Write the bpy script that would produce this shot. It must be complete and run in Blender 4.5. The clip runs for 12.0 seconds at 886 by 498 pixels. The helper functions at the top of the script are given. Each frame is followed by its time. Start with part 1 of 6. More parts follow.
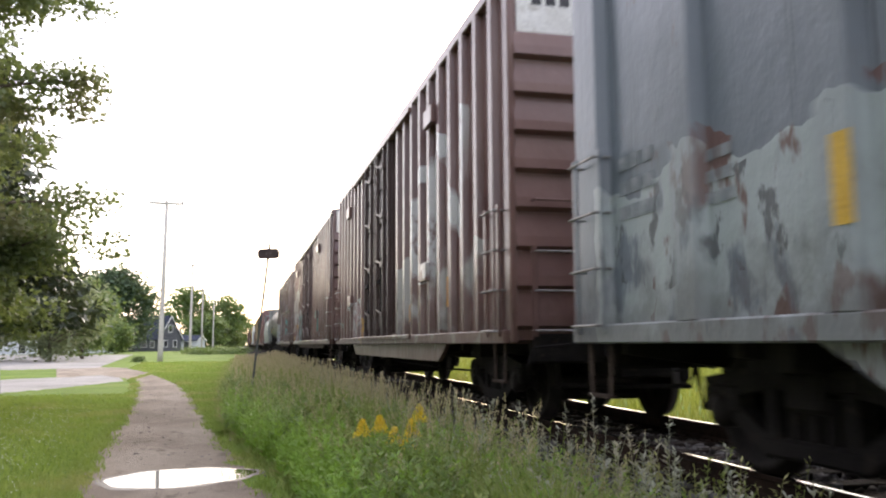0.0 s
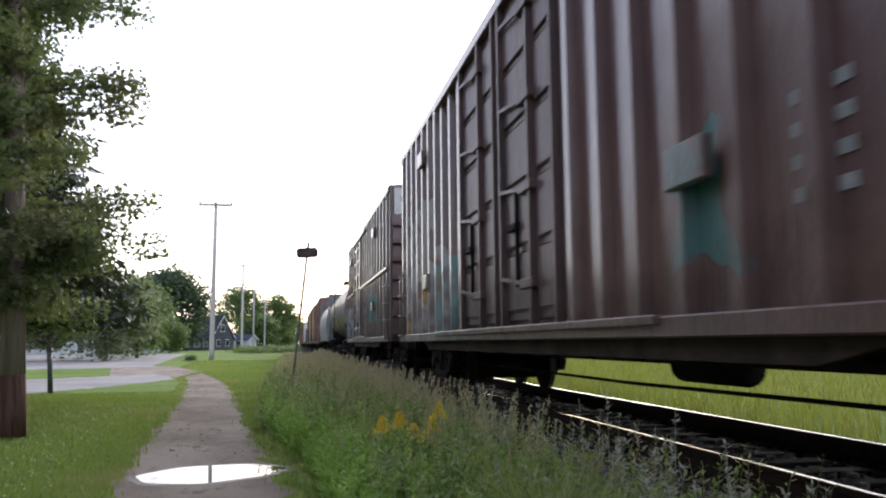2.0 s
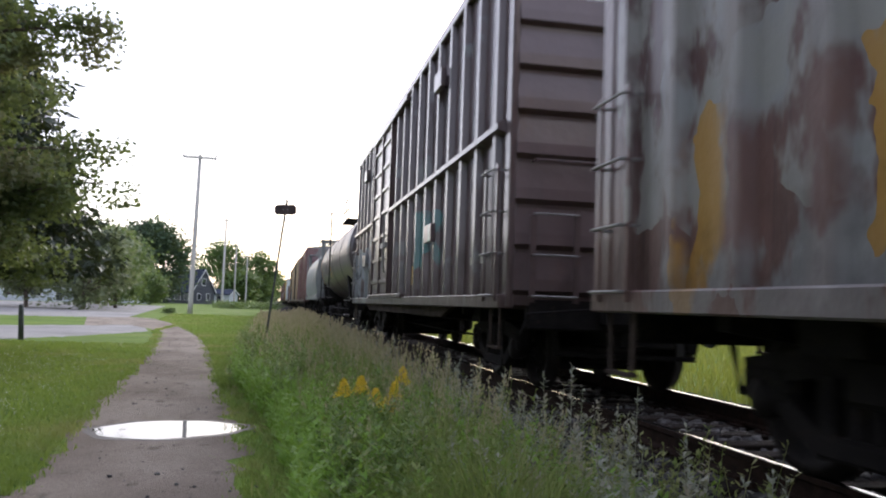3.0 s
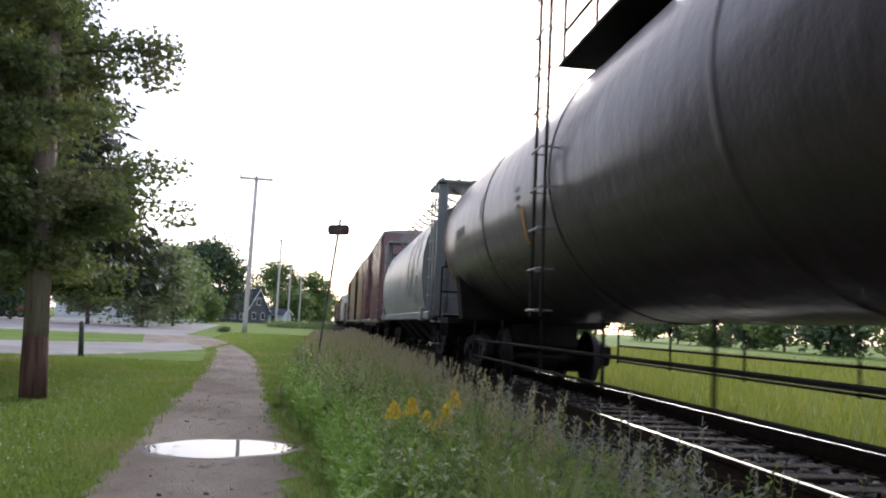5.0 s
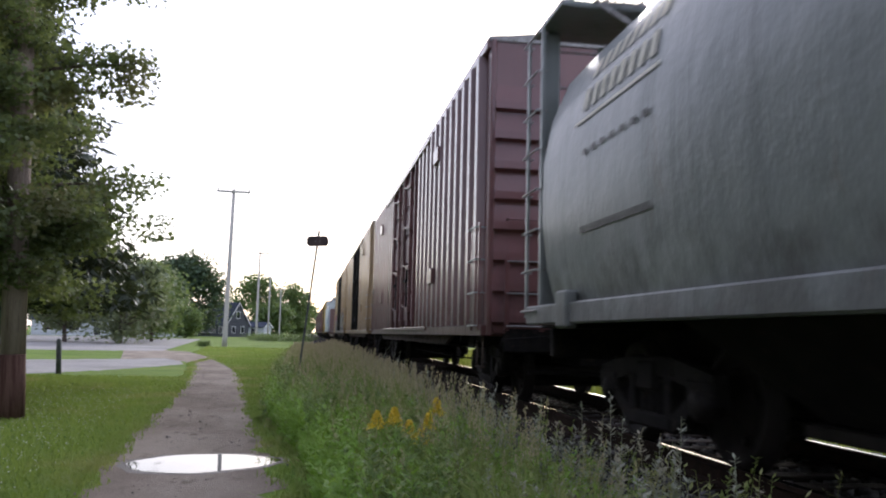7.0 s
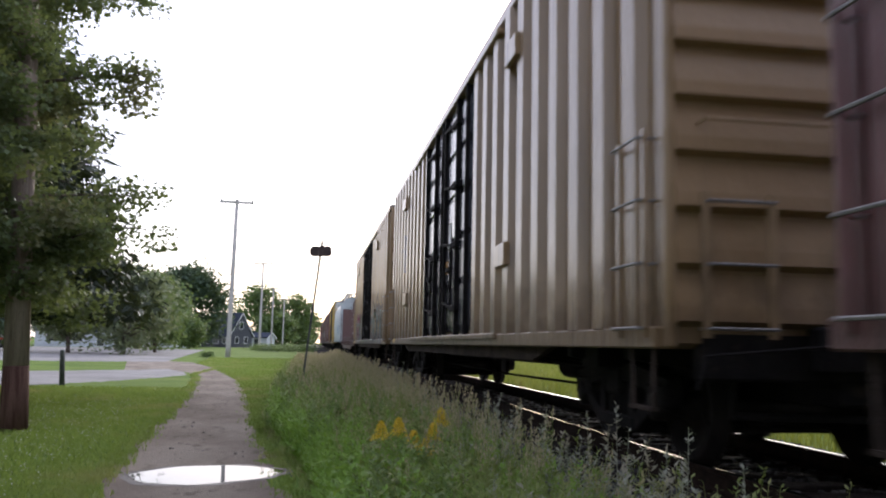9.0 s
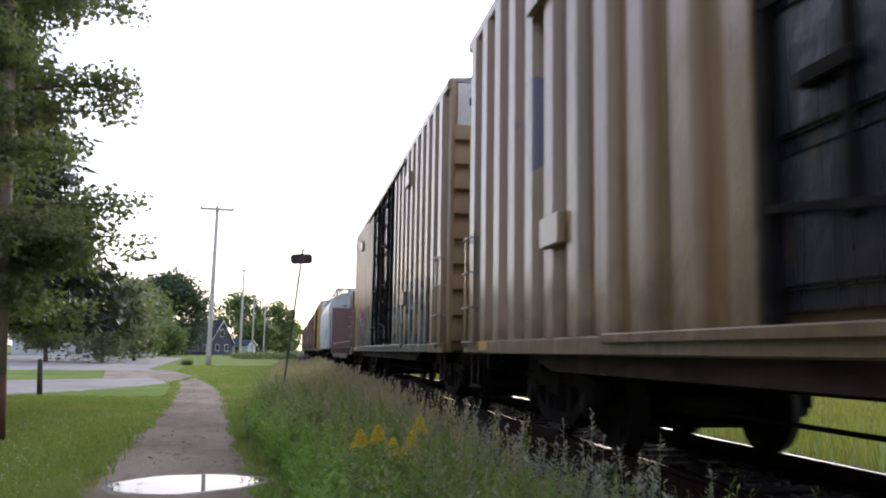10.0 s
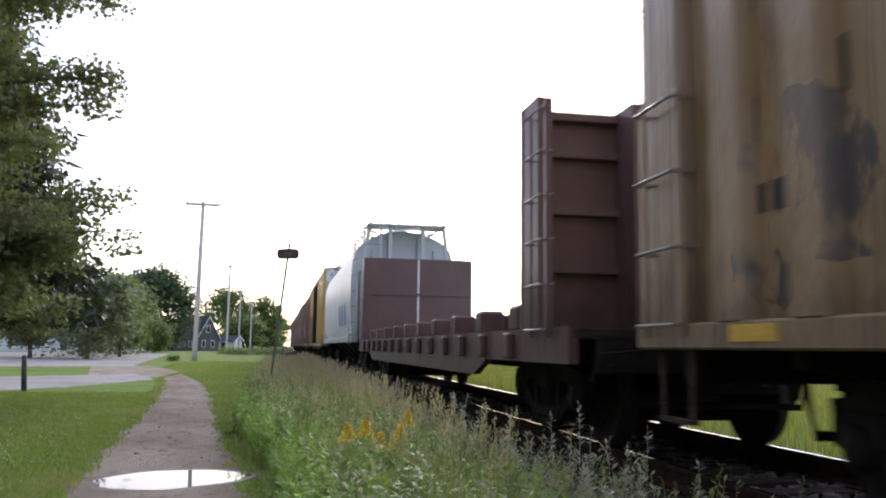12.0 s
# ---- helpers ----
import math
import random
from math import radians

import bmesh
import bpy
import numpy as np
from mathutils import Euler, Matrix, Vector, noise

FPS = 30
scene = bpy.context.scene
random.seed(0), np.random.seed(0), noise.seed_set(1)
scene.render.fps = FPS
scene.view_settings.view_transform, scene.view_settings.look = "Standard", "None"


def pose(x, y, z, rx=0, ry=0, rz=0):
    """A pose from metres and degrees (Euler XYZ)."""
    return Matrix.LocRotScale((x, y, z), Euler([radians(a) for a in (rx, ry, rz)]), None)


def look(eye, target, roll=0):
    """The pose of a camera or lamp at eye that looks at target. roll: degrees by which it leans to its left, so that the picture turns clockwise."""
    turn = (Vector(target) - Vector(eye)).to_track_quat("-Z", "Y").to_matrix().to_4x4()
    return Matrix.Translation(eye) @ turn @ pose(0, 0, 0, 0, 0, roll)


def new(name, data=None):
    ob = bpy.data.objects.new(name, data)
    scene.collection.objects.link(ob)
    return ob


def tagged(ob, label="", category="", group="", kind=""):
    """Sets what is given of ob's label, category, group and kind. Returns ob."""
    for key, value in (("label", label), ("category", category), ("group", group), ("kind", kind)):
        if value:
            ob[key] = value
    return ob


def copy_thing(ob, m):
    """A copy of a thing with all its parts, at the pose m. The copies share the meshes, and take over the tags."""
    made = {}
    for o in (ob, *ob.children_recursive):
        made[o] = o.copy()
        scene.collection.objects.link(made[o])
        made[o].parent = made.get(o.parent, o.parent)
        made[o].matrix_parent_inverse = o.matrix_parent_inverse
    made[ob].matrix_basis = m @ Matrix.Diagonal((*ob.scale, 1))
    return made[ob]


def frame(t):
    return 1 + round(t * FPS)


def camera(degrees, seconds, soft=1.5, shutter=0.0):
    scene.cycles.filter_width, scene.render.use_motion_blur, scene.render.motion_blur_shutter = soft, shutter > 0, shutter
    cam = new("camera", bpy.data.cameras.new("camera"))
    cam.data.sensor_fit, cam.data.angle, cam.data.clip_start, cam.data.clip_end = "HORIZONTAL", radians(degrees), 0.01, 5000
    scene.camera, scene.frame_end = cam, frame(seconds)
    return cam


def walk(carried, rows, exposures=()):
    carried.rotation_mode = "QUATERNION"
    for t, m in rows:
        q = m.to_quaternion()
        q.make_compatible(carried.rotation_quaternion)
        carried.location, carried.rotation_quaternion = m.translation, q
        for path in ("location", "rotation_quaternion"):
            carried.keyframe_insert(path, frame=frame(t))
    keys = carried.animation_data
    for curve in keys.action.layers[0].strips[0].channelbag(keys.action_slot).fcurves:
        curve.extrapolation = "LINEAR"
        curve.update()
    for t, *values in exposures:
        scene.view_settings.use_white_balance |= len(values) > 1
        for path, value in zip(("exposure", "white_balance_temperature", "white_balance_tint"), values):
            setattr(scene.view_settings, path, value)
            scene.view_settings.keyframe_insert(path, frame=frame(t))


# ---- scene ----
cam = camera(56.0, 12.0, soft=2.0, shutter=0.22)
PATH = [
    (0, (-4.13, -0.202, 0.868), (-3.676, 1.733, 1.093), -0.3),
    (0.5, (-3.994, -0.297, 0.873), (-3.612, 1.648, 1.141), 0.5),
    (1, (-3.886, -0.284, 0.865), (-3.545, 1.672, 1.107), 1.4),
    (1.5, (-3.871, -0.253, 0.851), (-3.529, 1.705, 1.071), 0.3),
    (2, (-3.857, -0.22, 0.852), (-3.517, 1.738, 1.073), -0.6),
    (2.5, (-3.811, -0.118, 0.792), (-3.477, 1.851, 0.896), 0.5),
    (3, (-3.694, -0.016, 0.863), (-3.316, 1.944, 1.0), 2.0),
    (3.5, (-3.639, 0.097, 0.866), (-3.311, 2.063, 1.034), 1.3),
    (3.7, (-3.617, 0.114, 0.872), (-3.344, 2.088, 1.041), 1.0),
    (5.3, (-3.689, 0.121, 0.846), (-3.421, 2.094, 1.039), 3.2),
    (5.5, (-3.693, 0.102, 0.838), (-3.406, 2.071, 1.039), 3.3),
    (6, (-3.696, 0.11, 0.846), (-3.391, 2.076, 1.052), 2.7),
    (6.5, (-3.69, 0.085, 0.847), (-3.39, 2.051, 1.062), 2.0),
    (7, (-3.679, 0.084, 0.852), (-3.38, 2.05, 1.059), 1.4),
    (9, (-3.683, 0.105, 0.852), (-3.392, 2.07, 1.082), 1.2),
    (9.5, (-3.671, 0.096, 0.852), (-3.358, 2.059, 1.071), 1.2),
    (10, (-3.668, 0.027, 0.867), (-3.334, 1.984, 1.113), 0.9),
    (10.5, (-3.674, 0.045, 0.858), (-3.332, 2.0, 1.104), 1.0),
    (11, (-3.678, 0.081, 0.858), (-3.341, 2.038, 1.1), 0.9),
    (11.5, (-3.678, 0.074, 0.853), (-3.308, 2.025, 1.093), 1.0),
    (12, (-3.667, 0.044, 0.855), (-3.302, 1.996, 1.09), 0.7),
]
walk(cam, [(t, look(eye, target, roll)) for t, eye, target, roll in PATH],
     exposures=[(0, 1.0, 7100, 12), (0.3, 0.9, 6950, 12), (0.6, 0.62, 6550, 11), (0.9, 0.42, 6400, 11), (1.3, 0.34, 6350, 11), (3.0, 0.32, 6300, 12), (6.0, 0.2, 6250, 13), (12, 0.22, 6300, 14)])
V = 12.33         # speed of the train along -y, m/s
BEND = 0.46        # degrees by which the track bears to the left of the y axis, turned about (0, 6)
GROUND = -0.6     # path level below the rail heads


# world: bright thin overcast with a low veiled sun ahead and to the right, behind the train
world = bpy.data.worlds.new("world")
scene.world = world
world.use_nodes = True
wn = world.node_tree.nodes
wl = world.node_tree.links
sky = wn.new("ShaderNodeTexSky")
sky.sky_type = "NISHITA"
sky.sun_disc = False
sky.sun_elevation, sky.sun_rotation = radians(20), radians(16)
sky.dust_density, sky.air_density = 1.6, 1.0
veil = wn.new("ShaderNodeMix")
veil.data_type = "RGBA"
veil.inputs[0].default_value = 0.42
veil.inputs[7].default_value = (12.3, 12.3, 15.0, 1)
wl.new(sky.outputs[0], veil.inputs[6])
wl.new(veil.outputs[2], wn["Background"].inputs[0])
wn["Background"].inputs[1].default_value = 0.15
sun_data = bpy.data.lights.new("sun", "SUN")
sun_data.energy, sun_data.angle, sun_data.color = 2.2, radians(20), (1.0, 0.96, 0.9)
sun = new("sun", sun_data)
sun.matrix_world = look((0, 0, 50), (-math.sin(radians(16)) * 50, -math.cos(radians(16)) * 50, 50 - 50 * math.tan(radians(20))))
scene.view_settings.exposure = 0.0


# ---------------------------------------------------------------- materials
def shader(name, rough=0.7, metal=0.0, spec=0.5):
    m = bpy.data.materials.new(name)
    m.use_nodes = True
    nt = m.node_tree
    bs = nt.nodes["Principled BSDF"]
    bs.inputs["Roughness"].default_value = rough
    bs.inputs["Metallic"].default_value = metal
    bs.inputs["Specular IOR Level"].default_value = spec
    return m, nt, bs


def mul(nt, op, a, b):
    n = nt.nodes.new("ShaderNodeMath")
    n.operation = op
    for i, v in enumerate((a, b)):
        if isinstance(v, (int, float)):
            n.inputs[i].default_value = v
        else:
            nt.links.new(v, n.inputs[i])
    return n.outputs[0]


def ramp(nt, value, lo, hi):
    n = nt.nodes.new("ShaderNodeMapRange")
    n.interpolation_type = "SMOOTHSTEP"
    n.inputs[1].default_value, n.inputs[2].default_value = lo, hi
    nt.links.new(value, n.inputs[0])
    return n.outputs[0]


def noise_of(nt, vec, scale, detail=4.0, rough=0.55, stretch=(1, 1, 1), shift=0.0):
    mp = nt.nodes.new("ShaderNodeMapping")
    mp.inputs["Scale"].default_value = stretch
    mp.inputs["Location"].default_value = (shift, shift * 1.7, shift * 0.6)
    nt.links.new(vec, mp.inputs[0])
    n = nt.nodes.new("ShaderNodeTexNoise")
    n.inputs["Scale"].default_value = scale
    n.inputs["Detail"].default_value = detail
    n.inputs["Roughness"].default_value = rough
    nt.links.new(mp.outputs[0], n.inputs["Vector"])
    return n.outputs[0]


def blend(nt, fac, a, b):
    n = nt.nodes.new("ShaderNodeMix")
    n.data_type = "RGBA"
    if isinstance(fac, (int, float)):
        n.inputs[0].default_value = fac
    else:
        nt.links.new(fac, n.inputs[0])
    for i, v in ((6, a), (7, b)):
        if isinstance(v, tuple):
            n.inputs[i].default_value = (*v, 1)
        else:
            nt.links.new(v, n.inputs[i])
    return n.outputs[2]


def bump(nt, bs, height, strength, dist=0.02):
    n = nt.nodes.new("ShaderNodeBump")
    n.inputs["Strength"].default_value = strength
    n.inputs["Distance"].default_value = dist
    nt.links.new(height, n.inputs["Height"])
    nt.links.new(n.outputs[0], bs.inputs["Normal"])


def coords(nt, ob=None):
    n = nt.nodes.new("ShaderNodeTexCoord")
    n.object = ob
    return n.outputs["Object"]


def surface(name, c1, c2, scale=6.0, rough=0.7, metal=0.0, c3=None, fine=60.0, relief=0.25, dist=0.01, stretch=(1, 1, 1), spec=None):
    """A two-scale mottled surface: large stains from c1 to c2, fine grain, relief."""
    if spec is None:
        spec = 0.06 if rough > 0.73 else 0.3
    m, nt, bs = shader(name, rough, metal, spec)
    v = coords(nt)
    big = noise_of(nt, v, scale, stretch=stretch)
    small = noise_of(nt, v, fine, 3.0, stretch=stretch)
    col = blend(nt, ramp(nt, big, 0.35, 0.65), c1, c2)
    if c3:
        col = blend(nt, mul(nt, "MULTIPLY", ramp(nt, noise_of(nt, v, scale * 3, 6.0, 0.7, stretch, 5.0), 0.55, 0.68), 0.8), col, c3)
    dark = blend(nt, ramp(nt, small, 0.2, 0.8), (0.72, 0.72, 0.72), (1.15, 1.15, 1.15))
    mx = nt.nodes.new("ShaderNodeMix")
    mx.data_type, mx.blend_type = "RGBA", "MULTIPLY"
    mx.inputs[0].default_value = 1.0
    nt.links.new(col, mx.inputs[6])
    nt.links.new(dark, mx.inputs[7])
    nt.links.new(mx.outputs[2], bs.inputs["Base Color"])
    bump(nt, bs, small, relief, dist)
    return m


def leafy(name, c1, c2, c3=None, rough=0.55, trans=0.35, spread=0.25):
    """Leaves and blades: a tone of its own for each, lit through from behind."""
    m, nt, bs = shader(name, rough, 0.0, 0.3)
    g = nt.nodes.new("ShaderNodeNewGeometry")
    v = coords(nt)
    col = blend(nt, g.outputs["Random Per Island"], c1, c2)
    if c3:
        col = blend(nt, ramp(nt, noise_of(nt, v, spread, 3.0), 0.48, 0.68), col, c3)
    nt.links.new(col, bs.inputs["Base Color"])
    tr = nt.nodes.new("ShaderNodeBsdfTranslucent")
    nt.links.new(blend(nt, 0.35, col, (0.28, 0.32, 0.03)), tr.inputs[0])
    mx = nt.nodes.new("ShaderNodeMixShader")
    mx.inputs[0].default_value = trans
    nt.links.new(bs.outputs[0], mx.inputs[1])
    nt.links.new(tr.outputs[0], mx.inputs[2])
    nt.links.new(mx.outputs[0], nt.nodes["Material Output"].inputs[0])
    return m


def paint_of(name, car, base, faded, patches=(), rough=0.3, rust=0.5, streak=0.5, coat=0.3, strokes=()):
    """Weathered wagon paint in the wagon's own space: fading, vertical streaks, rust, road dirt,
    and sprayed patches (colour, y0, y1, z0, z1, grain, cut)."""
    m, nt, bs = shader(name, rough, 0.0, 0.5)
    bs.inputs["Coat Roughness"].default_value = 0.18
    base, faded = tuple(0.86 * c for c in base), tuple(0.86 * c for c in faded)
    patches = [(tuple(0.8 * q for q in p[0]), *p[1:]) for p in patches]
    v = coords(nt, car)
    sep = nt.nodes.new("ShaderNodeSeparateXYZ")
    nt.links.new(v, sep.inputs[0])
    y, z = sep.outputs[1], sep.outputs[2]
    col = blend(nt, ramp(nt, noise_of(nt, v, 0.55, 4.0, shift=len(name)), 0.35, 0.66), base, faded)
    st = noise_of(nt, v, 1.0, 5.0, 0.65, (3.0, 5.0, 0.22))
    dull = tuple(0.45 * c + 0.02 for c in base)
    col = blend(nt, mul(nt, "MULTIPLY", ramp(nt, st, 0.5, 0.72), streak), col, dull)
    col = blend(nt, mul(nt, "MULTIPLY", ramp(nt, noise_of(nt, v, 2.4, 8.0, 0.72, (1, 1, 0.5), 3.0), 0.58, 0.7), rust), col, (0.10, 0.045, 0.022))
    if patches:
        wob = mul(nt, "MULTIPLY", mul(nt, "SUBTRACT", noise_of(nt, v, 1.6, 3.0, shift=2.0), 0.5), 0.9)
        zz, yy = mul(nt, "ADD", z, wob), mul(nt, "ADD", y, wob)
        # sprayed on the near side, thinner on the posts' crests
        side = mul(nt, "MULTIPLY", mul(nt, "LESS_THAN", sep.outputs[0], -1.2), mul(nt, "SUBTRACT", 0.92, mul(nt, "MULTIPLY", mul(nt, "LESS_THAN", sep.outputs[0], -1.575), 0.3)))
    for c, w, line in strokes:
        worn = ramp(nt, noise_of(nt, v, 5.0, 6.0, 0.7, (1, 1, 0.6), 9.0), 0.36, 0.5)
        for (ya, za), (yb, zb) in zip(line, line[1:]):
            # distance to the line from a to b on the side's plane
            dy, dz = yb - ya, zb - za
            along = mul(nt, "ADD", mul(nt, "MULTIPLY", mul(nt, "SUBTRACT", y, ya), dy), mul(nt, "MULTIPLY", mul(nt, "SUBTRACT", z, za), dz))
            k = mul(nt, "MINIMUM", mul(nt, "MAXIMUM", mul(nt, "DIVIDE", along, dy * dy + dz * dz), 0.0), 1.0)
            ey = mul(nt, "SUBTRACT", mul(nt, "SUBTRACT", y, ya), mul(nt, "MULTIPLY", k, dy))
            ez = mul(nt, "SUBTRACT", mul(nt, "SUBTRACT", z, za), mul(nt, "MULTIPLY", k, dz))
            near = mul(nt, "LESS_THAN", mul(nt, "ADD", mul(nt, "MULTIPLY", ey, ey), mul(nt, "MULTIPLY", ez, ez)), w * w / 4)
            near = mul(nt, "MULTIPLY", near, mul(nt, "LESS_THAN", sep.outputs[0], -1.2))
            col = blend(nt, mul(nt, "MULTIPLY", near, mul(nt, "MULTIPLY", worn, 0.9)), col, c)
    for i, (c, y0, y1, z0, z1, grain, cut) in enumerate(patches):
        away_y = mul(nt, "ABSOLUTE", mul(nt, "SUBTRACT", yy, (y0 + y1) / 2), 0.0)
        away_z = mul(nt, "ABSOLUTE", mul(nt, "SUBTRACT", zz, (z0 + z1) / 2), 0.0)
        inside = mul(nt, "MULTIPLY", mul(nt, "LESS_THAN", away_y, (y1 - y0) / 2), mul(nt, "LESS_THAN", away_z, (z1 - z0) / 2))
        if cut < 0:
            # drawn outlines: thin loops along one level of a soft field
            far = mul(nt, "ABSOLUTE", mul(nt, "SUBTRACT", noise_of(nt, v, grain, 3.0, 0.45, (1.0, 1.0, 0.7), 5.0 * i + 2), 0.5), 0.0)
            inside = mul(nt, "MULTIPLY", inside, mul(nt, "LESS_THAN", far, -cut))
        elif cut > 0:
            inside = mul(nt, "MULTIPLY", inside, ramp(nt, noise_of(nt, v, grain, 4.0, 0.55, (1.0, 1.3, 0.75), 7.0 * i + 1), cut - 0.035, cut + 0.045))
        col = blend(nt, mul(nt, "MULTIPLY", inside, side), col, c)
    low = mul(nt, "MULTIPLY", ramp(nt, mul(nt, "SUBTRACT", mul(nt, "MULTIPLY", noise_of(nt, v, 3.0, 5.0, shift=4.0), 1.6), z), -0.8, -0.1), 0.5)
    col = blend(nt, low, col, (0.042, 0.031, 0.025))
    nt.links.new(mul(nt, "MULTIPLY", mul(nt, "SUBTRACT", 1.0, low), coat), bs.inputs["Coat Weight"])
    nt.links.new(mul(nt, "MULTIPLY", mul(nt, "SUBTRACT", 1.05, low), 0.45), bs.inputs["Specular IOR Level"])
    nt.links.new(col, bs.inputs["Base Color"])
    rg = nt.nodes.new("ShaderNodeMapRange")
    rg.inputs[3].default_value, rg.inputs[4].default_value = rough - 0.05, rough + 0.2
    nt.links.new(st, rg.inputs[0])
    nt.links.new(rg.outputs[0], bs.inputs["Roughness"])
    bump(nt, bs, noise_of(nt, v, 2.2, 4.0), 0.8, 0.03)
    return m


GRASS = surface("lawn_soil", (0.10, 0.165, 0.028), (0.145, 0.215, 0.04), 0.35, 0.9, c3=(0.2, 0.21, 0.07), fine=45, relief=0.6, dist=0.03)
DIRT = surface("packed_dirt", (0.24, 0.2, 0.16), (0.35, 0.3, 0.245), 0.55, 0.95, c3=(0.15, 0.127, 0.1), fine=55, relief=1.0, dist=0.03, stretch=(1.6, 0.8, 1))
WETMUD = surface("wet_mud", (0.06, 0.048, 0.038), (0.09, 0.072, 0.058), 2.0, 0.45, c3=(0.12, 0.1, 0.08), fine=60, relief=0.5)
GRAVEL = surface("grey_gravel", (0.26, 0.25, 0.24), (0.34, 0.33, 0.31), 0.25, 0.92, c3=(0.2, 0.19, 0.175), fine=30, relief=0.5, dist=0.02)
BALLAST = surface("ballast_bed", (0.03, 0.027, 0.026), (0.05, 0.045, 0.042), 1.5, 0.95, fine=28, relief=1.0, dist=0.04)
STONE = surface("ballast_stone", (0.06, 0.057, 0.056), (0.18, 0.172, 0.165), 9.0, 0.9, fine=80, relief=0.4)
TIE = surface("creosoted_wood", (0.025, 0.02, 0.017), (0.05, 0.04, 0.033), 2.0, 0.85, fine=40, relief=0.6, stretch=(1, 12, 12))
RAIL = surface("rail_rust", (0.022, 0.014, 0.011), (0.035, 0.022, 0.016), 8.0, 0.75, 0.0)
HEAD = surface("polished_rail_head", (0.55, 0.54, 0.53), (0.62, 0.61, 0.6), 8.0, 0.2, 1.0, relief=0.05)
BLACK = surface("grimy_black_steel", (0.011, 0.010, 0.010), (0.02, 0.018, 0.017), 2.5, 0.75, 0.0, c3=(0.032, 0.025, 0.02))
GRIME = surface("caked_sill_grime", (0.035, 0.027, 0.022), (0.06, 0.045, 0.036), 3.0, 0.85, c3=(0.02, 0.016, 0.014))
STEEL = surface("worn_wheel_steel", (0.012, 0.010, 0.009), (0.022, 0.018, 0.016), 5.0, 0.6, 0.0, spec=0.12)
TREAD = surface("bright_wheel_tread", (0.45, 0.44, 0.43), (0.5, 0.5, 0.5), 5.0, 0.3, 1.0)
GALV = surface("galvanised_rung", (0.2, 0.19, 0.18), (0.32, 0.31, 0.3), 12.0, 0.42, 0.6)
WHITE = surface("faded_white_paint", (0.62, 0.62, 0.58), (0.72, 0.72, 0.69), 2.0, 0.5, c3=(0.45, 0.43, 0.38))
YELLOW = surface("yellow_decal", (0.5, 0.31, 0.035), (0.6, 0.38, 0.05), 4.0, 0.45)
ORANGE = surface("orange_decal", (0.55, 0.22, 0.03), (0.6, 0.3, 0.04), 4.0, 0.5)
CREAM = surface("cream_lettering", (0.5, 0.47, 0.36), (0.6, 0.57, 0.46), 3.0, 0.5, c3=(0.33, 0.31, 0.25))
INK = surface("black_lettering", (0.03, 0.03, 0.035), (0.05, 0.05, 0.055), 3.0, 0.5)
POLE = surface("weathered_pole_wood", (0.25, 0.195, 0.155), (0.36, 0.295, 0.24), 1.2, 0.85, c3=(0.12, 0.10, 0.08), fine=30, relief=0.6, stretch=(9, 9, 0.5))
PALE_POLE = surface("pale_pole", (0.42, 0.40, 0.36), (0.5, 0.48, 0.44), 1.2, 0.85, fine=20, stretch=(6, 6, 0.5))
TARBUTT = surface("tarred_pole_butt", (0.085, 0.045, 0.035), (0.15, 0.09, 0.07), 2.0, 0.85, fine=30, relief=0.6, stretch=(9, 9, 0.6))
BARK = surface("bark", (0.10, 0.08, 0.065), (0.17, 0.14, 0.115), 4.0, 0.9, fine=26, relief=1.0, stretch=(3, 3, 0.6))
SIGNBACK = surface("dark_sign_board", (0.05, 0.035, 0.03), (0.08, 0.055, 0.05), 6.0, 0.6)
POSTGREEN = surface("faded_post_paint", (0.07, 0.08, 0.075), (0.11, 0.12, 0.11), 5.0, 0.6)
MAPLE = leafy("maple_leaf", (0.088, 0.125, 0.06), (0.145, 0.19, 0.088), (0.19, 0.18, 0.105), trans=0.45, spread=0.5)
SPRUCE = leafy("spruce_spray", (0.022, 0.036, 0.024), (0.042, 0.06, 0.038), trans=0.1)
# dark and mid crowns: leaf colour lifted to stand in for distance haze
TREE_DARK_HAZED = leafy("hazed_dark_crown_leaf", (0.048, 0.086, 0.055), (0.085, 0.135, 0.08), trans=0.3)
TREE_MID_HAZED = leafy("hazed_mid_crown_leaf", (0.09, 0.145, 0.058), (0.14, 0.21, 0.08), trans=0.4)
TREE_GREY = leafy("grey_green_leaf", (0.14, 0.175, 0.11), (0.2, 0.235, 0.15), trans=0.4)
LAWN = leafy("mown_blade", (0.15, 0.235, 0.05), (0.235, 0.33, 0.085), (0.30, 0.31, 0.12), trans=0.45, spread=0.35)
WEED = leafy("tall_grass_blade", (0.15, 0.215, 0.055), (0.29, 0.35, 0.115), (0.36, 0.33, 0.17), trans=0.45, spread=0.8)
FRESH = leafy("fresh_weed_leaf", (0.16, 0.32, 0.045), (0.25, 0.43, 0.075), trans=0.5)
CLUMP = leafy("dark_weed_leaf", (0.095, 0.165, 0.04), (0.17, 0.26, 0.07), trans=0.4)
STRAW = leafy("dry_seed_head", (0.38, 0.31, 0.2), (0.54, 0.46, 0.32), trans=0.4)
MUGWORT = leafy("grey_weed_leaf", (0.24, 0.26, 0.20), (0.38, 0.39, 0.32), (0.36, 0.31, 0.23), trans=0.35, spread=2.0)
BLOOM = leafy("goldenrod_bloom", (0.75, 0.53, 0.03), (0.85, 0.66, 0.07), trans=0.3)
CLOVER = leafy("clover_bloom", (0.55, 0.55, 0.5), (0.7, 0.7, 0.66), trans=0.2)
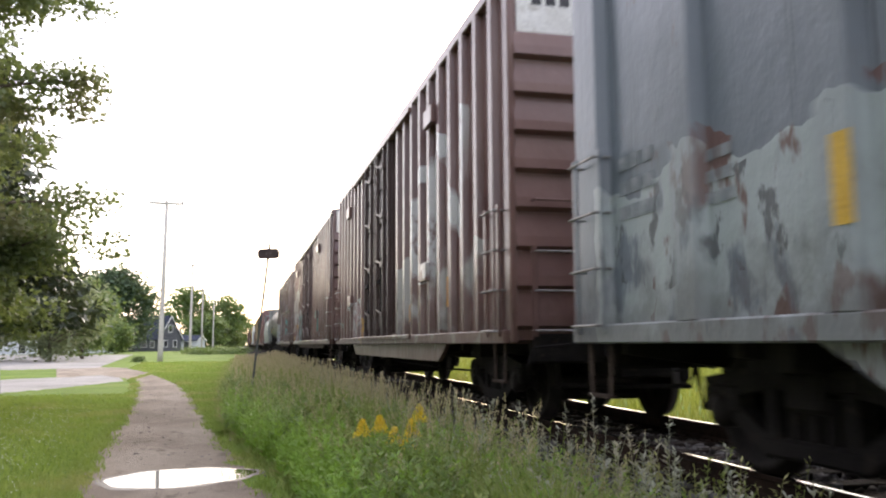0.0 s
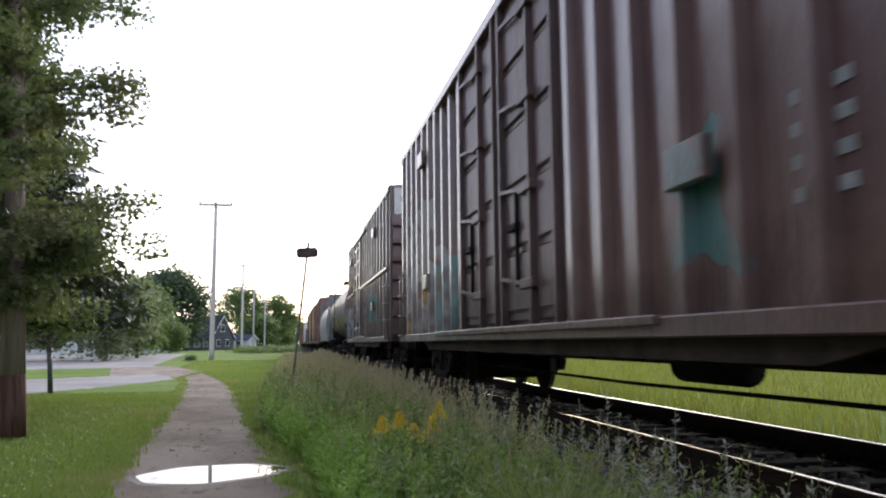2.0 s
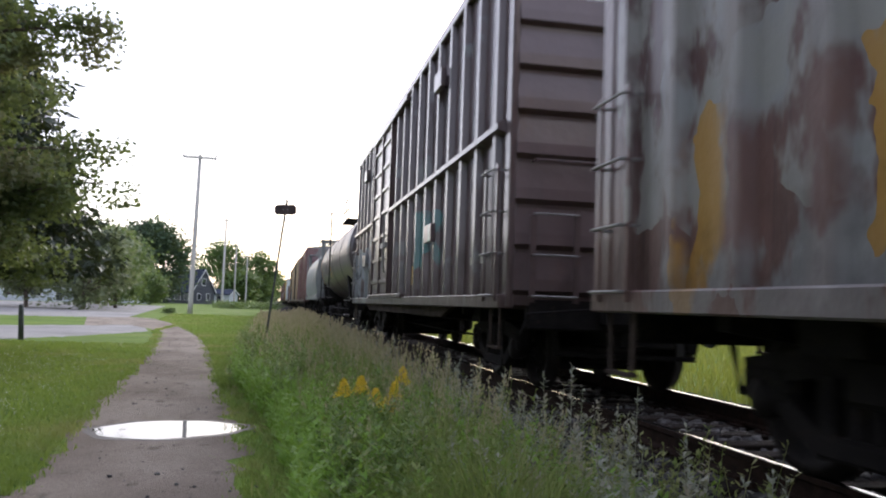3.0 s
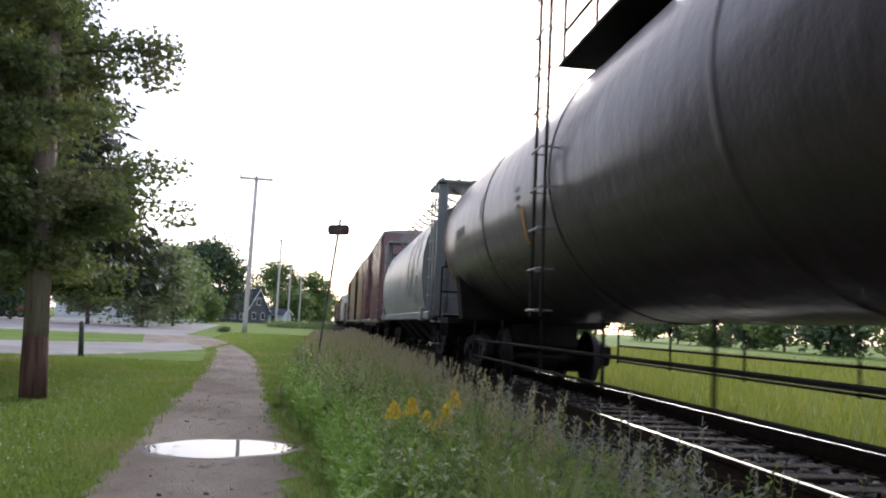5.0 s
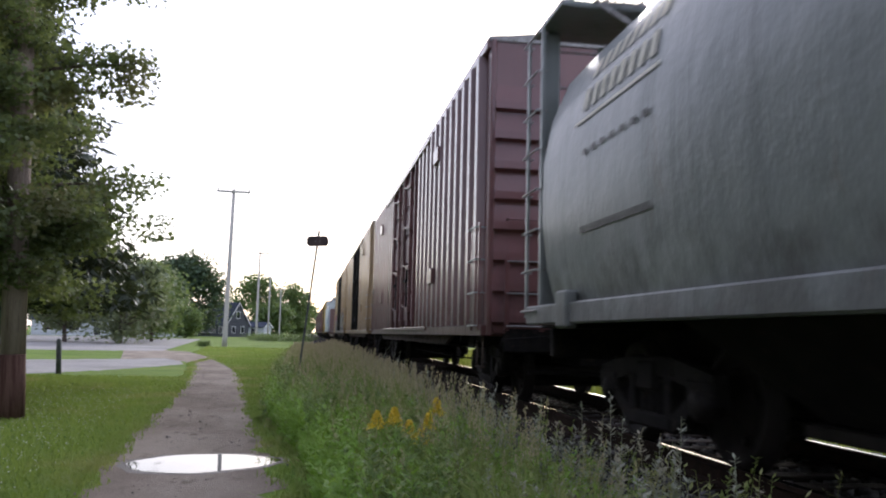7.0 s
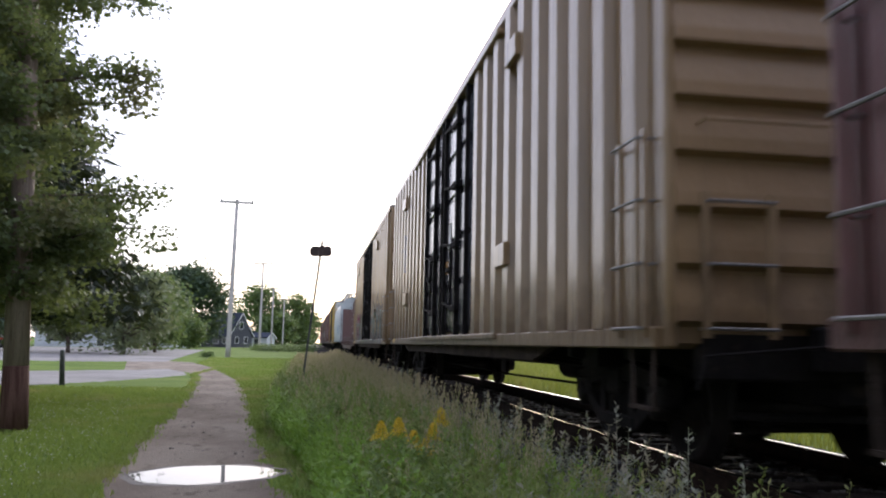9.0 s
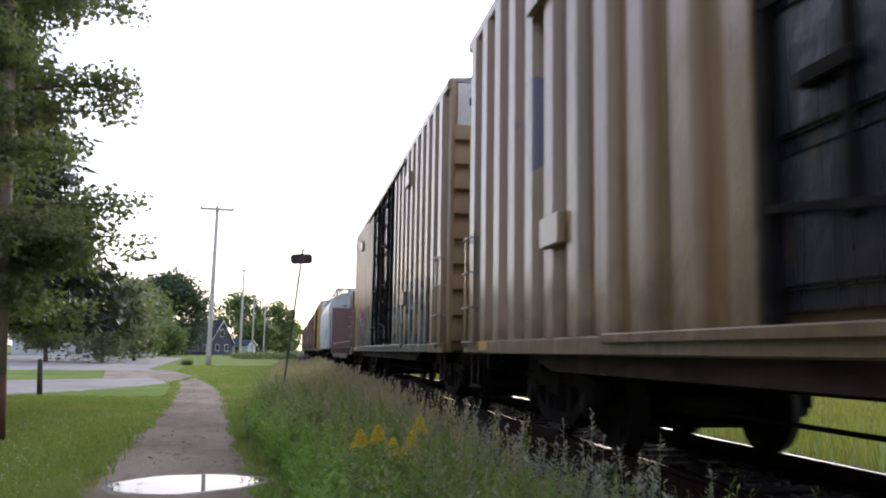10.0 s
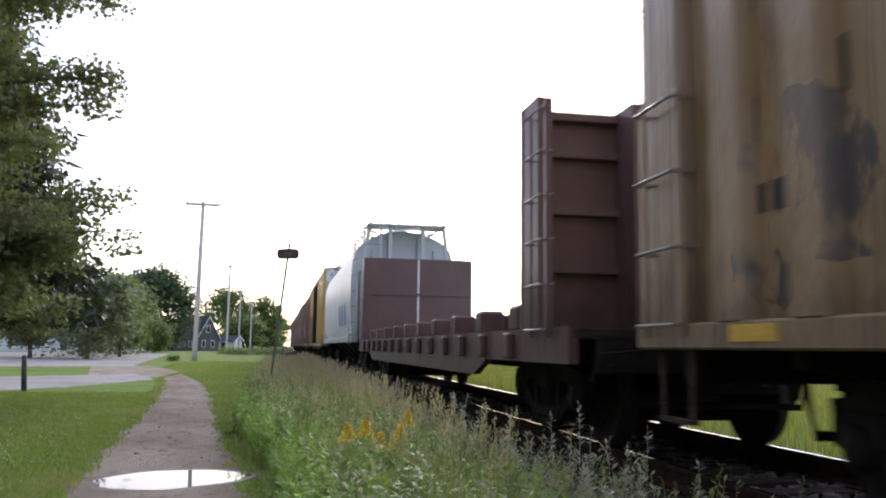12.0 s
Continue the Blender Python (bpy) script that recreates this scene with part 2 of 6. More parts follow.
ROOF = surface("slate_blue_shingle", (0.035, 0.045, 0.065), (0.06, 0.07, 0.095), 1.5, 0.8, fine=8)
SIDING = surface("dark_grey_siding", (0.085, 0.088, 0.1), (0.115, 0.12, 0.135), 1.0, 0.75, fine=9, stretch=(0.2, 0.2, 4))
PALEHOUSE = surface("pale_siding", (0.5, 0.53, 0.58), (0.6, 0.63, 0.67), 0.7, 0.7, fine=9, stretch=(0.2, 0.2, 4))
TRIM = surface("white_trim", (0.7, 0.7, 0.7), (0.8, 0.8, 0.8), 2.0, 0.5)
REDPAINT = surface("red_trailer_paint", (0.30, 0.025, 0.02), (0.4, 0.04, 0.03), 2.0, 0.4)
RUBBER = surface("tyre_rubber", (0.02, 0.02, 0.02), (0.035, 0.035, 0.035), 8.0, 0.8)

WATER, _nt, _bs = shader("puddle_water", 0.02, 0.0, 0.6)
_bs.inputs["Base Color"].default_value = (0.035, 0.03, 0.025, 1)
_bs.inputs["IOR"].default_value = 1.45
bump(_nt, _bs, noise_of(_nt, coords(_nt), 9.0, 2.0), 0.02, 0.01)
GLASS, _nt, _bs = shader("dark_window_glass", 0.05, 0.0, 0.8)
_bs.inputs["Base Color"].default_value = (0.03, 0.035, 0.04, 1)


# ---------------------------------------------------------------- mesh tools
def part(name, bm, material, parent=None, label="", smooth=False, at=None):
    """Links a bmesh as one mesh object, under a thing or a part."""
    bmesh.ops.recalc_face_normals(bm, faces=bm.faces)
    me = bpy.data.meshes.new(name)
    bm.to_mesh(me)
    bm.free()
    me.materials.append(material)
    if smooth:
        me.shade_smooth()
    return link(name, me, parent, label, at)


def link(name, me, parent=None, label="", at=None):
    ob = new(name, me)
    if parent:
        ob.parent = parent
    if at is not None:
        ob.matrix_basis = at
    if label:
        tagged(ob, label)
    return ob


def mesh_of(name, bm, material, smooth=False):
    bmesh.ops.recalc_face_normals(bm, faces=bm.faces)
    me = bpy.data.meshes.new(name)
    bm.to_mesh(me)
    bm.free()
    me.materials.append(material)
    if smooth:
        me.shade_smooth()
    return me


def box(bm, x0, x1, y0, y1, z0, z1, bevel=0.0):
    vs = [bm.verts.new((x, y, z)) for x in (x0, x1) for y in (y0, y1) for z in (z0, z1)]
    fs = [bm.faces.new([vs[i] for i in f]) for f in ((0, 1, 3, 2), (4, 6, 7, 5), (0, 4, 5, 1), (2, 3, 7, 6), (0, 2, 6, 4), (1, 5, 7, 3))]
    if bevel:
        es = list({e for f in fs for e in f.edges})
        bmesh.ops.bevel(bm, geom=es, offset=bevel, segments=1, affect="EDGES")


def prism(bm, outline, axis, a, b):
    """Extrudes a closed 2D outline along x, y or z from a to b."""
    def put(u, v, w):
        return {"x": (w, u, v), "y": (u, w, v), "z": (u, v, w)}[axis]
    lo = [bm.verts.new(put(u, v, a)) for u, v in outline]
    hi = [bm.verts.new(put(u, v, b)) for u, v in outline]
    n = len(outline)
    bm.faces.new(lo)
    bm.faces.new(hi[::-1])
    for i in range(n):
        bm.faces.new((lo[i], lo[(i + 1) % n], hi[(i + 1) % n], hi[i]))


def cyl(bm, p, q, r, n=10, r2=None):
    p, q = Vector(p), Vector(q)
    turn = (q - p).to_track_quat("Z", "Y").to_matrix()
    r2 = r if r2 is None else r2
    lo = [bm.verts.new(p + turn @ Vector((r * math.cos(2 * math.pi * i / n), r * math.sin(2 * math.pi * i / n), 0))) for i in range(n)]
    hi = [bm.verts.new(q + turn @ Vector((r2 * math.cos(2 * math.pi * i / n), r2 * math.sin(2 * math.pi * i / n), 0))) for i in range(n)]
    bm.faces.new(lo[::-1])
    bm.faces.new(hi)
    for i in range(n):
        bm.faces.new((lo[i], lo[(i + 1) % n], hi[(i + 1) % n], hi[i]))


def beam(bm, p, q, w, h):
    """A bar of section w by h from p to q."""
    p, q = Vector(p), Vector(q)
    turn = (q - p).to_track_quat("Y", "Z").to_matrix()
    d = (q - p).length
    vs = [bm.verts.new(p + turn @ Vector((x, y, z))) for x in (-w / 2, w / 2) for y in (0, d) for z in (-h / 2, h / 2)]
    for f in ((0, 1, 3, 2), (4, 6, 7, 5), (0, 4, 5, 1), (2, 3, 7, 6), (0, 2, 6, 4), (1, 5, 7, 3)):
        bm.faces.new([vs[i] for i in f])


def tube(bm, points, r, n=6):
    """One unbroken round bar through the points."""
    pts = [Vector(p) for p in points]
    rings = []
    for k, p in enumerate(pts):
        d = (pts[min(k + 1, len(pts) - 1)] - pts[max(k - 1, 0)]).normalized()
        a = d.cross(Vector((0.31, 0.17, 0.93))).normalized()
        b = d.cross(a)
        rings.append([bm.verts.new(p + r * (math.cos(2 * math.pi * i / n) * a + math.sin(2 * math.pi * i / n) * b)) for i in range(n)])
    for u, w in zip(rings, rings[1:]):
        for i in range(n):
            bm.faces.new((u[i], u[(i + 1) % n], w[(i + 1) % n], w[i]))
    bm.faces.new(rings[0][::-1])
    bm.faces.new(rings[-1])


def lathe(bm, profile, n, axis="x", centre=(0, 0, 0)):
    """Turns (radius, along) pairs round an axis through centre."""
    rings = []
    for r, s in profile:
        ring = []
        for i in range(n):
            a = 2 * math.pi * i / n
            c, d = r * math.cos(a), r * math.sin(a)
            v = {"x": (s, c, d), "y": (c, s, d), "z": (c, d, s)}[axis]
            ring.append(bm.verts.new(Vector(centre) + Vector(v)))
        rings.append(ring)
    for u, w in zip(rings, rings[1:]):
        for i in range(n):
            bm.faces.new((u[i], u[(i + 1) % n], w[(i + 1) % n], w[i]))
    bm.faces.new(rings[0][::-1])
    bm.faces.new(rings[-1])


def mesh_from(name, verts, faces, material):
    me = bpy.data.meshes.new(name)
    me.from_pydata(verts, [], faces)
    me.materials.append(material)
    return me


def blades(name, xy, base, height, lean, width, material, rng, kinked=0.35):
    """Many bent grass blades in one mesh: three triangles each."""
    n = len(xy)
    ang = rng.uniform(0, 2 * np.pi, n)
    side = np.stack([np.cos(ang), np.sin(ang), np.zeros(n)], 1) * width[:, None]
    out = rng.uniform(0, 2 * np.pi, n)
    bend = np.stack([np.cos(out), np.sin(out), np.zeros(n)], 1) * (height * lean)[:, None]
    root = np.column_stack([xy, base])
    up = np.zeros((n, 3))
    up[:, 2] = height
    mid = root + 0.55 * up + kinked * bend
    tip = root + up * (1 - 0.25 * lean[:, None]) + bend
    v = np.stack([root - side, root + side, mid - 0.8 * side, mid + 0.8 * side, tip], 1).reshape(-1, 3)
    k = np.arange(n) * 5
    f = np.concatenate([np.stack([k, k + 1, k + 3], 1), np.stack([k, k + 3, k + 2], 1), np.stack([k + 2, k + 3, k + 4], 1)])
    return quick_mesh(name, v, f, material)


def quick_mesh(name, v, f, material):
    me = bpy.data.meshes.new(name)
    v, f = np.ascontiguousarray(v, dtype=np.float32), np.ascontiguousarray(f, dtype=np.int32)
    m = f.shape[1]
    me.vertices.add(len(v))
    me.vertices.foreach_set("co", v.ravel())
    me.loops.add(f.size)
    me.loops.foreach_set("vertex_index", f.ravel())
    me.polygons.add(len(f))
    me.polygons.foreach_set("loop_start", np.arange(0, f.size, m, dtype=np.int32))
    me.update(calc_edges=True)
    me.validate()
    me.materials.append(material)
    return me


def leaves(name, centre, size, material, rng, lobes=5, droop=0.5, flat=0.6):
    """Lobed leaves, one flat star fan each, scattered at the given centres."""
    n = len(centre)
    a = np.arange(2 * lobes) * np.pi / lobes
    rad = np.where(np.arange(2 * lobes) % 2 == 0, 1.0, 0.52)
    ring = np.stack([rad * np.cos(a), rad * np.sin(a), np.zeros(2 * lobes)], 1)
    q = rng.normal(size=(n, 3))
    q[:, 2] = np.abs(q[:, 2]) + flat
    q /= np.linalg.norm(q, axis=1)[:, None]
    t = np.cross(q, rng.normal(size=(n, 3)))
    t /= np.linalg.norm(t, axis=1)[:, None]
    b = np.cross(q, t)
    pts = centre[:, None, :] + size[:, None, None] * (ring[None, :, 0:1] * t[:, None, :] + ring[None, :, 1:2] * b[:, None, :])
    mid = centre[:, None, :] + (size * 0.12)[:, None, None] * q[:, None, :]
    v = np.concatenate([mid, pts], 1).reshape(-1, 3)
    k = np.arange(n) * (2 * lobes + 1)
    f = np.concatenate([np.stack([k, k + 1 + i, k + 1 + (i + 1) % (2 * lobes)], 1) for i in range(2 * lobes)])
    return quick_mesh(name, v, f, material)


# ---------------------------------------------------------------- ground, path, lots, track
def sheet(name, left, right, z, material, label, rough_edge=0.0, category="", seed=3, kind="structure"):
    """A strip of ground between two edge lines of equal length, finely cut, with an uneven edge."""
    rng = np.random.default_rng(seed)
    rows = []
    for i in range(len(left) - 1):
        n = max(2, int(Vector((left[i + 1][0] - left[i][0], left[i + 1][1] - left[i][1])).length / 0.35))
        for k in range(n):
            rows.append((i, k / n))
    rows.append((len(left) - 2, 1.0))
    vs, fs = [], []
    for r, (i, w) in enumerate(rows):
        a = np.array(left[i]) * (1 - w) + np.array(left[i + 1]) * w
        b = np.array(right[i]) * (1 - w) + np.array(right[i + 1]) * w
        across = (b - a) / np.linalg.norm(b - a)
        a = a + across * rng.normal(0, 1) * rough_edge
        b = b + across * rng.normal(0, 1) * rough_edge
        for s in range(5):
            p = a + (b - a) * s / 4
            vs.append((p[0], p[1], z))
        if r:
            o = (r - 1) * 5
            fs += [(o + s, o + s + 1, o + s + 6, o + s + 5) for s in range(4)]
    ob = new(name, mesh_from(name, vs, fs, material))
    return tagged(ob, label, category or name, kind=kind)


def build_ground():
    bm = bmesh.new()
    xs = [-3000, -600, -120, -60, -30, -12, -3.3, 3.3, 12, 40, 120, 600, 3000]
    ys = [-600, -100, -20, 0, 20, 50, 100, 200, 400, 900, 4000]
    grid = [[bm.verts.new((x, y, GROUND)) for x in xs] for y in ys]
    for j in range(len(ys) - 1):
        for i in range(len(xs) - 1):
            bm.faces.new((grid[j][i], grid[j][i + 1], grid[j + 1][i + 1], grid[j + 1][i]))
    tagged(part("ground", bm, GRASS), "mown green grass ground with worn yellowish patches", "ground", kind="structure")
    # dirt path, curving off to the gravel lot
    left = [(-5.0, -6), (-5.3, 2), (-5.75, 8.7), (-6.35, 15.3), (-6.9, 22), (-7.6, 28.3), (-8.1, 33), (-8.8, 37.4), (-10.8, 43), (-14.0, 53)]
    right = [(-3.3, -6), (-3.5, 2), (-3.98, 8.5), (-4.7, 15.2), (-5.3, 21.5), (-5.95, 27.8), (-6.6, 33), (-7.5, 38), (-9.0, 46), (-11.2, 55)]
    sheet("path", left, right, GROUND + 0.006, DIRT, "packed brown dirt footpath with pebbles and worn edges", 0.11)
    sheet("road", [(-80, 26), (-30, 26.5), (-12, 27.2), (-10.4, 31.0), (-9.0, 36.5)], [(-80, 36), (-30, 37.5), (-16, 38.2), (-13, 41), (-10.5, 44.5)], GROUND + 0.004, GRAVEL, "pale grey gravel lane meeting the path", 0.2, seed=5)
    sheet("gravel_lot", [(-160, 55), (-40, 55), (-18, 55), (-13.5, 58)], [(-160, 135), (-60, 138), (-36, 139), (-21, 136)], GROUND + 0.010, GRAVEL, "wide pale grey gravel lot by the houses", 0.3, "lot", seed=6)
    sheet("bare_patch", [(-12.6, 41.5), (-11.0, 43.5), (-9.5, 45)], [(-16.0, 58), (-14.0, 60), (-11.6, 57.0)], GROUND + 0.008, DIRT, "bare dirt patch between lane and lot", 0.25, "dirt", seed=8)
    # puddle
    bm = bmesh.new()
    rim = []
    for i in range(48):
        a = 2 * math.pi * i / 48
        r = 1 + 0.04 * math.sin(3 * a + 1) + 0.025 * math.sin(7 * a)
        x = 0.80 * math.copysign(abs(math.cos(a)) ** 1.15, math.cos(a)) * r
        y = 0.66 * math.copysign(abs(math.sin(a)) ** 1.1, math.sin(a)) * r
        rim.append(bm.verts.new((-4.82 + x, 9.66 + y + 0.16 * x, GROUND + 0.011)))
    bm.faces.new(rim)
    rim_bm = bmesh.new()
    edge = [[rim_bm.verts.new((-4.82 + k * (v.co.x + 4.82) + j * 0.03 * math.sin(5 * i), 9.66 + k * (v.co.y - 9.66) + j * 0.03 * math.cos(7 * i), GROUND + 0.009)) for i, v in enumerate(rim)] for j, k in ((0, 0.9), (1, 1.13))]
    for i in range(48):
        rim_bm.faces.new((edge[0][i], edge[0][(i + 1) % 48], edge[1][(i + 1) % 48], edge[1][i]))
    tagged(part("wet_rim", rim_bm, WETMUD), "dark wet mud rim round the puddle", "mud", kind="structure")
    tagged(part("puddle", bm, WATER), "still rain puddle mirroring the white sky on the path", "puddle", kind="structure")
    # pebbles on the path
    rng = np.random.default_rng(11)
    n = 380
    y = 4 + 34 * rng.random(n) ** 1.3
    x = np.interp(y, [2, 8.6, 15.2, 28.4, 40], [-4.4, -4.83, -5.57, -6.85, -8.4]) + rng.normal(0, 0.55, n)
    me = stones("path_pebbles", np.column_stack([x, y, np.full(n, GROUND + 0.01)]), 0.004 + 0.016 * rng.random(n) ** 4, STONE, rng)
    tagged(new("path_pebbles", me), "scattered small pebbles on the dirt path", "pebbles", kind="stuff")


def stones(name, centre, size, material, rng):
    """Angular stones: jittered eight-cornered lumps in one mesh."""
    n = len(centre)
    c = np.array([(x, y, z) for x in (-1, 1) for y in (-1, 1) for z in (-1, 1)], float)
    pts = c[None] * (0.55 + 0.6 * rng.random((n, 8, 3))) * size[:, None, None]
    a = rng.uniform(0, 2 * np.pi, n)
    t = rng.uniform(-0.7, 0.7, n)
    ca, sa, ct, st = np.cos(a), np.sin(a), np.cos(t), np.sin(t)
    x, y, z = pts[..., 0], pts[..., 1] * 0.85, pts[..., 2] * 0.7
    y, z = y * ct[:, None] - z * st[:, None], y * st[:, None] + z * ct[:, None]
    x, y = x * ca[:, None] - y * sa[:, None], x * sa[:, None] + y * ca[:, None]
    v = np.stack([x, y, z], -1) + centre[:, None, :]
    q = np.array([(0, 1, 3, 2), (4, 6, 7, 5), (0, 4, 5, 1), (2, 3, 7, 6), (0, 2, 6, 4), (1, 5, 7, 3)])
    f = (np.arange(n) * 8)[:, None, None] + q[None]
    return quick_mesh(name, v.reshape(-1, 3), f.reshape(-1, 4), material)


def build_track():
    track = tagged(new("railway_track"), "single railway track with polished rails on stone ballast", "railway", kind="structure")
    bm = bmesh.new()
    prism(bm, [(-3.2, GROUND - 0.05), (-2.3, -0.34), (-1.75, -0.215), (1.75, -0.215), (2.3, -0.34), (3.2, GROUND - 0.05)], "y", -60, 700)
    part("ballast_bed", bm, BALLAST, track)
    for s in (-1, 1):
        bm = bmesh.new()
        x = 0.755 * s
        prism(bm, [(x - 0.07, -0.165), (x + 0.07, -0.165), (x + 0.065, -0.152), (x + 0.01, -0.135), (x + 0.009, -0.045), (x + 0.035, -0.035), (x + 0.035, -0.004), (x - 0.035, -0.004), (x - 0.035, -0.035), (x - 0.009, -0.045), (x - 0.01, -0.135), (x - 0.065, -0.152)], "y", -60, 700)
        rail = part("rail", bm, RAIL, track)
        bm = bmesh.new()
        prism(bm, [(x - 0.026, -0.004), (x + 0.026, -0.004), (x + 0.020, 0.0), (x - 0.020, 0.0)], "y", -60, 700)
        part("rail_head", bm, HEAD, rail, "polished running surface")
    bm = bmesh.new()
    box(bm, -1.3, 1.3, -0.11, 0.11, -0.36, -0.168, 0.012)
    me = mesh_of("tie", bm, TIE)
    bm = bmesh.new()
    box(bm, -0.1, 0.1, -0.17, 0.17, -0.168, -0.158)
    for px in (-0.085, 0.085):
        for py in (-0.1, 0.1):
            box(bm, px - 0.012, px + 0.012, py - 0.012, py + 0.012, -0.158, -0.135)
    plate = mesh_of("tie_plate", bm, RAIL)
    rng = random.Random(4)
    for i in range(130):
        tie = link("tie", me, track, at=pose(rng.uniform(-0.03, 0.03), -2 + 0.52 * i, rng.uniform(-0.012, 0.004), 0, 0, rng.uniform(-0.8, 0.8)))
        if i < 60:
            for s in (-0.755, 0.755):
                link("tie_plate", plate, tie, at=pose(s, 0, 0, 0, 0, 90))
    track.matrix_basis = pose(0, 6, 0, 0, 0, BEND) @ pose(0, -6, 0)
    r = np.random.default_rng(21)
    n = 18000
    y = np.where(r.random(n) < 0.2, r.uniform(-8, 2.5, n), 2.5 + 34 * r.random(n) ** 1.5)
    x = r.uniform(-3.0, 2.9, n)
    h = np.interp(np.abs(x), [1.75, 2.3, 3.2], [-0.215, -0.34, GROUND - 0.05])
    me = stones("ballast_stones", np.column_stack([x, y, h + r.uniform(-0.01, 0.02, n)]), 0.02 + 0.03 * r.random(n), STONE, r)
    tagged(link("ballast_stones", me, track), kind="stuff")


build_ground()
build_track()


# ---------------------------------------------------------------- railway wagons
MOVING = []      # wagon, start y
WHEELS = []      # wheelset, its place under the truck
SHARED = {}


def shared(key, make):
    if key not in SHARED:
        SHARED[key] = make()
    return SHARED[key]


def side_frame_mesh():
    bm = bmesh.new()
    beam(bm, (0, -1.06, 0.55), (0, -0.35, 0.66), 0.12, 0.16)
    beam(bm, (0, 1.06, 0.55), (0, 0.35, 0.66), 0.12, 0.16)
    box(bm, -0.07, 0.07, -0.45, 0.45, 0.58, 0.73, 0.02)
    box(bm, -0.07, 0.07, -0.42, 0.42, 0.18, 0.30, 0.02)
    beam(bm, (0, -0.80, 0.46), (0, -0.36, 0.22), 0.12, 0.12)
    beam(bm, (0, 0.80, 0.46), (0, 0.36, 0.22), 0.12, 0.12)
    for s in (-1, 1):
        box(bm, -0.06, 0.06, s * 0.34 - 0.06, s * 0.34 + 0.06, 0.28, 0.6)
        box(bm, -0.08, 0.08, s * 0.865 - 0.2, s * 0.865 + 0.2, 0.40, 0.60, 0.03)
    for y in (-0.16, 0, 0.16):
        cyl(bm, (0, y, 0.29), (0, y, 0.55), 0.06, 8)
    return mesh_of("side_frame", bm, BLACK)


def wheelset_mesh():
    bm = bmesh.new()
    cyl(bm, (-0.98, 0, 0), (0.98, 0, 0), 0.075, 10)
    for s in (-1, 1):
        lathe(bm, [(0.10, s * 0.62), (0.14, s * 0.66), (0.34, s * 0.70), (0.46, s * 0.672), (0.462, s * 0.70), (0.425, s * 0.712), (0.42, s * 0.80), (0.36, s * 0.80), (0.33, s * 0.755), (0.15, s * 0.73), (0.11, s * 0.82)], 28, "x")
        for k in range(4):
            a = k * math.pi / 2
            cyl(bm, (s * 0.752, 0.24 * math.cos(a), 0.24 * math.sin(a)), (s * 0.775, 0.24 * math.cos(a), 0.24 * math.sin(a)), 0.035, 8)
    return mesh_of("wheelset", bm, STEEL, True)


def bearing_mesh(s):
    bm = bmesh.new()
    lathe(bm, [(0.09, s * 0.92), (0.115, s * 0.97), (0.115, s * 1.08), (0.05, s * 1.11)], 12, "x")
    return mesh_of("axle_bearing", bm, STEEL, True)


def bolster_mesh():
    bm = bmesh.new()
    box(bm, -1.1, 1.1, -0.18, 0.18, 0.46, 0.70, 0.03)
    for y in (-0.55, 0.55):
        box(bm, -0.8, 0.8, y - 0.05, y + 0.05, 0.36, 0.46)
    for y in (-0.38, 0.38):
        box(bm, -0.92, 0.92, y - 0.07, y + 0.07, 0.22, 0.4, 0.02)
        for x in (-0.76, 0.76):
            box(bm, x - 0.06, x + 0.06, y - 0.1, y + 0.1, 0.2, 0.56, 0.02)
    box(bm, -0.9, 0.9, -0.3, 0.3, 0.16, 0.24)
    box(bm, -0.22, 0.22, -0.9, 0.9, 0.3, 0.5, 0.02)
    return mesh_of("bolster", bm, BLACK)


def truck(car, y):
    t = link("truck", shared("bolster", bolster_mesh), car, at=pose(0, y, 0))
    for s in (-1, 1):
        link("side_frame", shared("side_frame", side_frame_mesh), t, at=pose(s * 1.0, 0, 0))
        w = link("wheelset", shared("wheelset", wheelset_mesh), t, at=pose(0, s * 0.865, 0.42))
        WHEELS.append((w, s * 0.865))
        for e in (-1, 1):
            link("axle_bearing", shared(("bearing", e), lambda: bearing_mesh(e)), t, at=pose(0, s * 0.865, 0.42))
    return t


def coupler_mesh():
    bm = bmesh.new()
    box(bm, -0.09, 0.09, -0.75, 0.1, 0.78, 0.95, 0.02)
    prism(bm, [(-0.2, -0.72), (-0.23, -1.0), (-0.1, -1.06), (-0.04, -0.86), (0.1, -0.9), (0.14, -1.02), (0.24, -0.95), (0.2, -0.72)], "z", 0.73, 1.0)
    box(bm, -0.55, 0.55, -0.1, 0.06, 0.72, 1.02, 0.02)
    return mesh_of("coupler", bm, BLACK)


def draft_gear_mesh():
    bm = bmesh.new()
    box(bm, -0.3, 0.3, 0.07, 1.3, 0.5, 0.8, 0.02)
    return mesh_of("draft_gear", bm, BLACK)


def end_sill_mesh():
    bm = bmesh.new()
    box(bm, -1.3, 1.3, 0.0, 0.12, 0.66, 0.98, 0.02)
    return mesh_of("end_sill", bm, BLACK)


def brake_pipe_mesh():
    bm = bmesh.new()
    tube(bm, [(-0.9, 0.3, 0.7), (-0.9, 0.35, 0.42), (0.7, 0.4, 0.38), (0.7, 0.3, 0.7)], 0.03, 6)
    return mesh_of("brake_pipe", bm, BLACK)


def hose_mesh():
    bm = bmesh.new()
    pts = [(0.35, -0.35 - 0.55 * k / 10, 0.76 - 0.14 * math.sin(math.pi * k / 10)) for k in range(11)]
    tube(bm, pts, 0.018, 7)
    return mesh_of("brake_hose", bm, RUBBER, True)


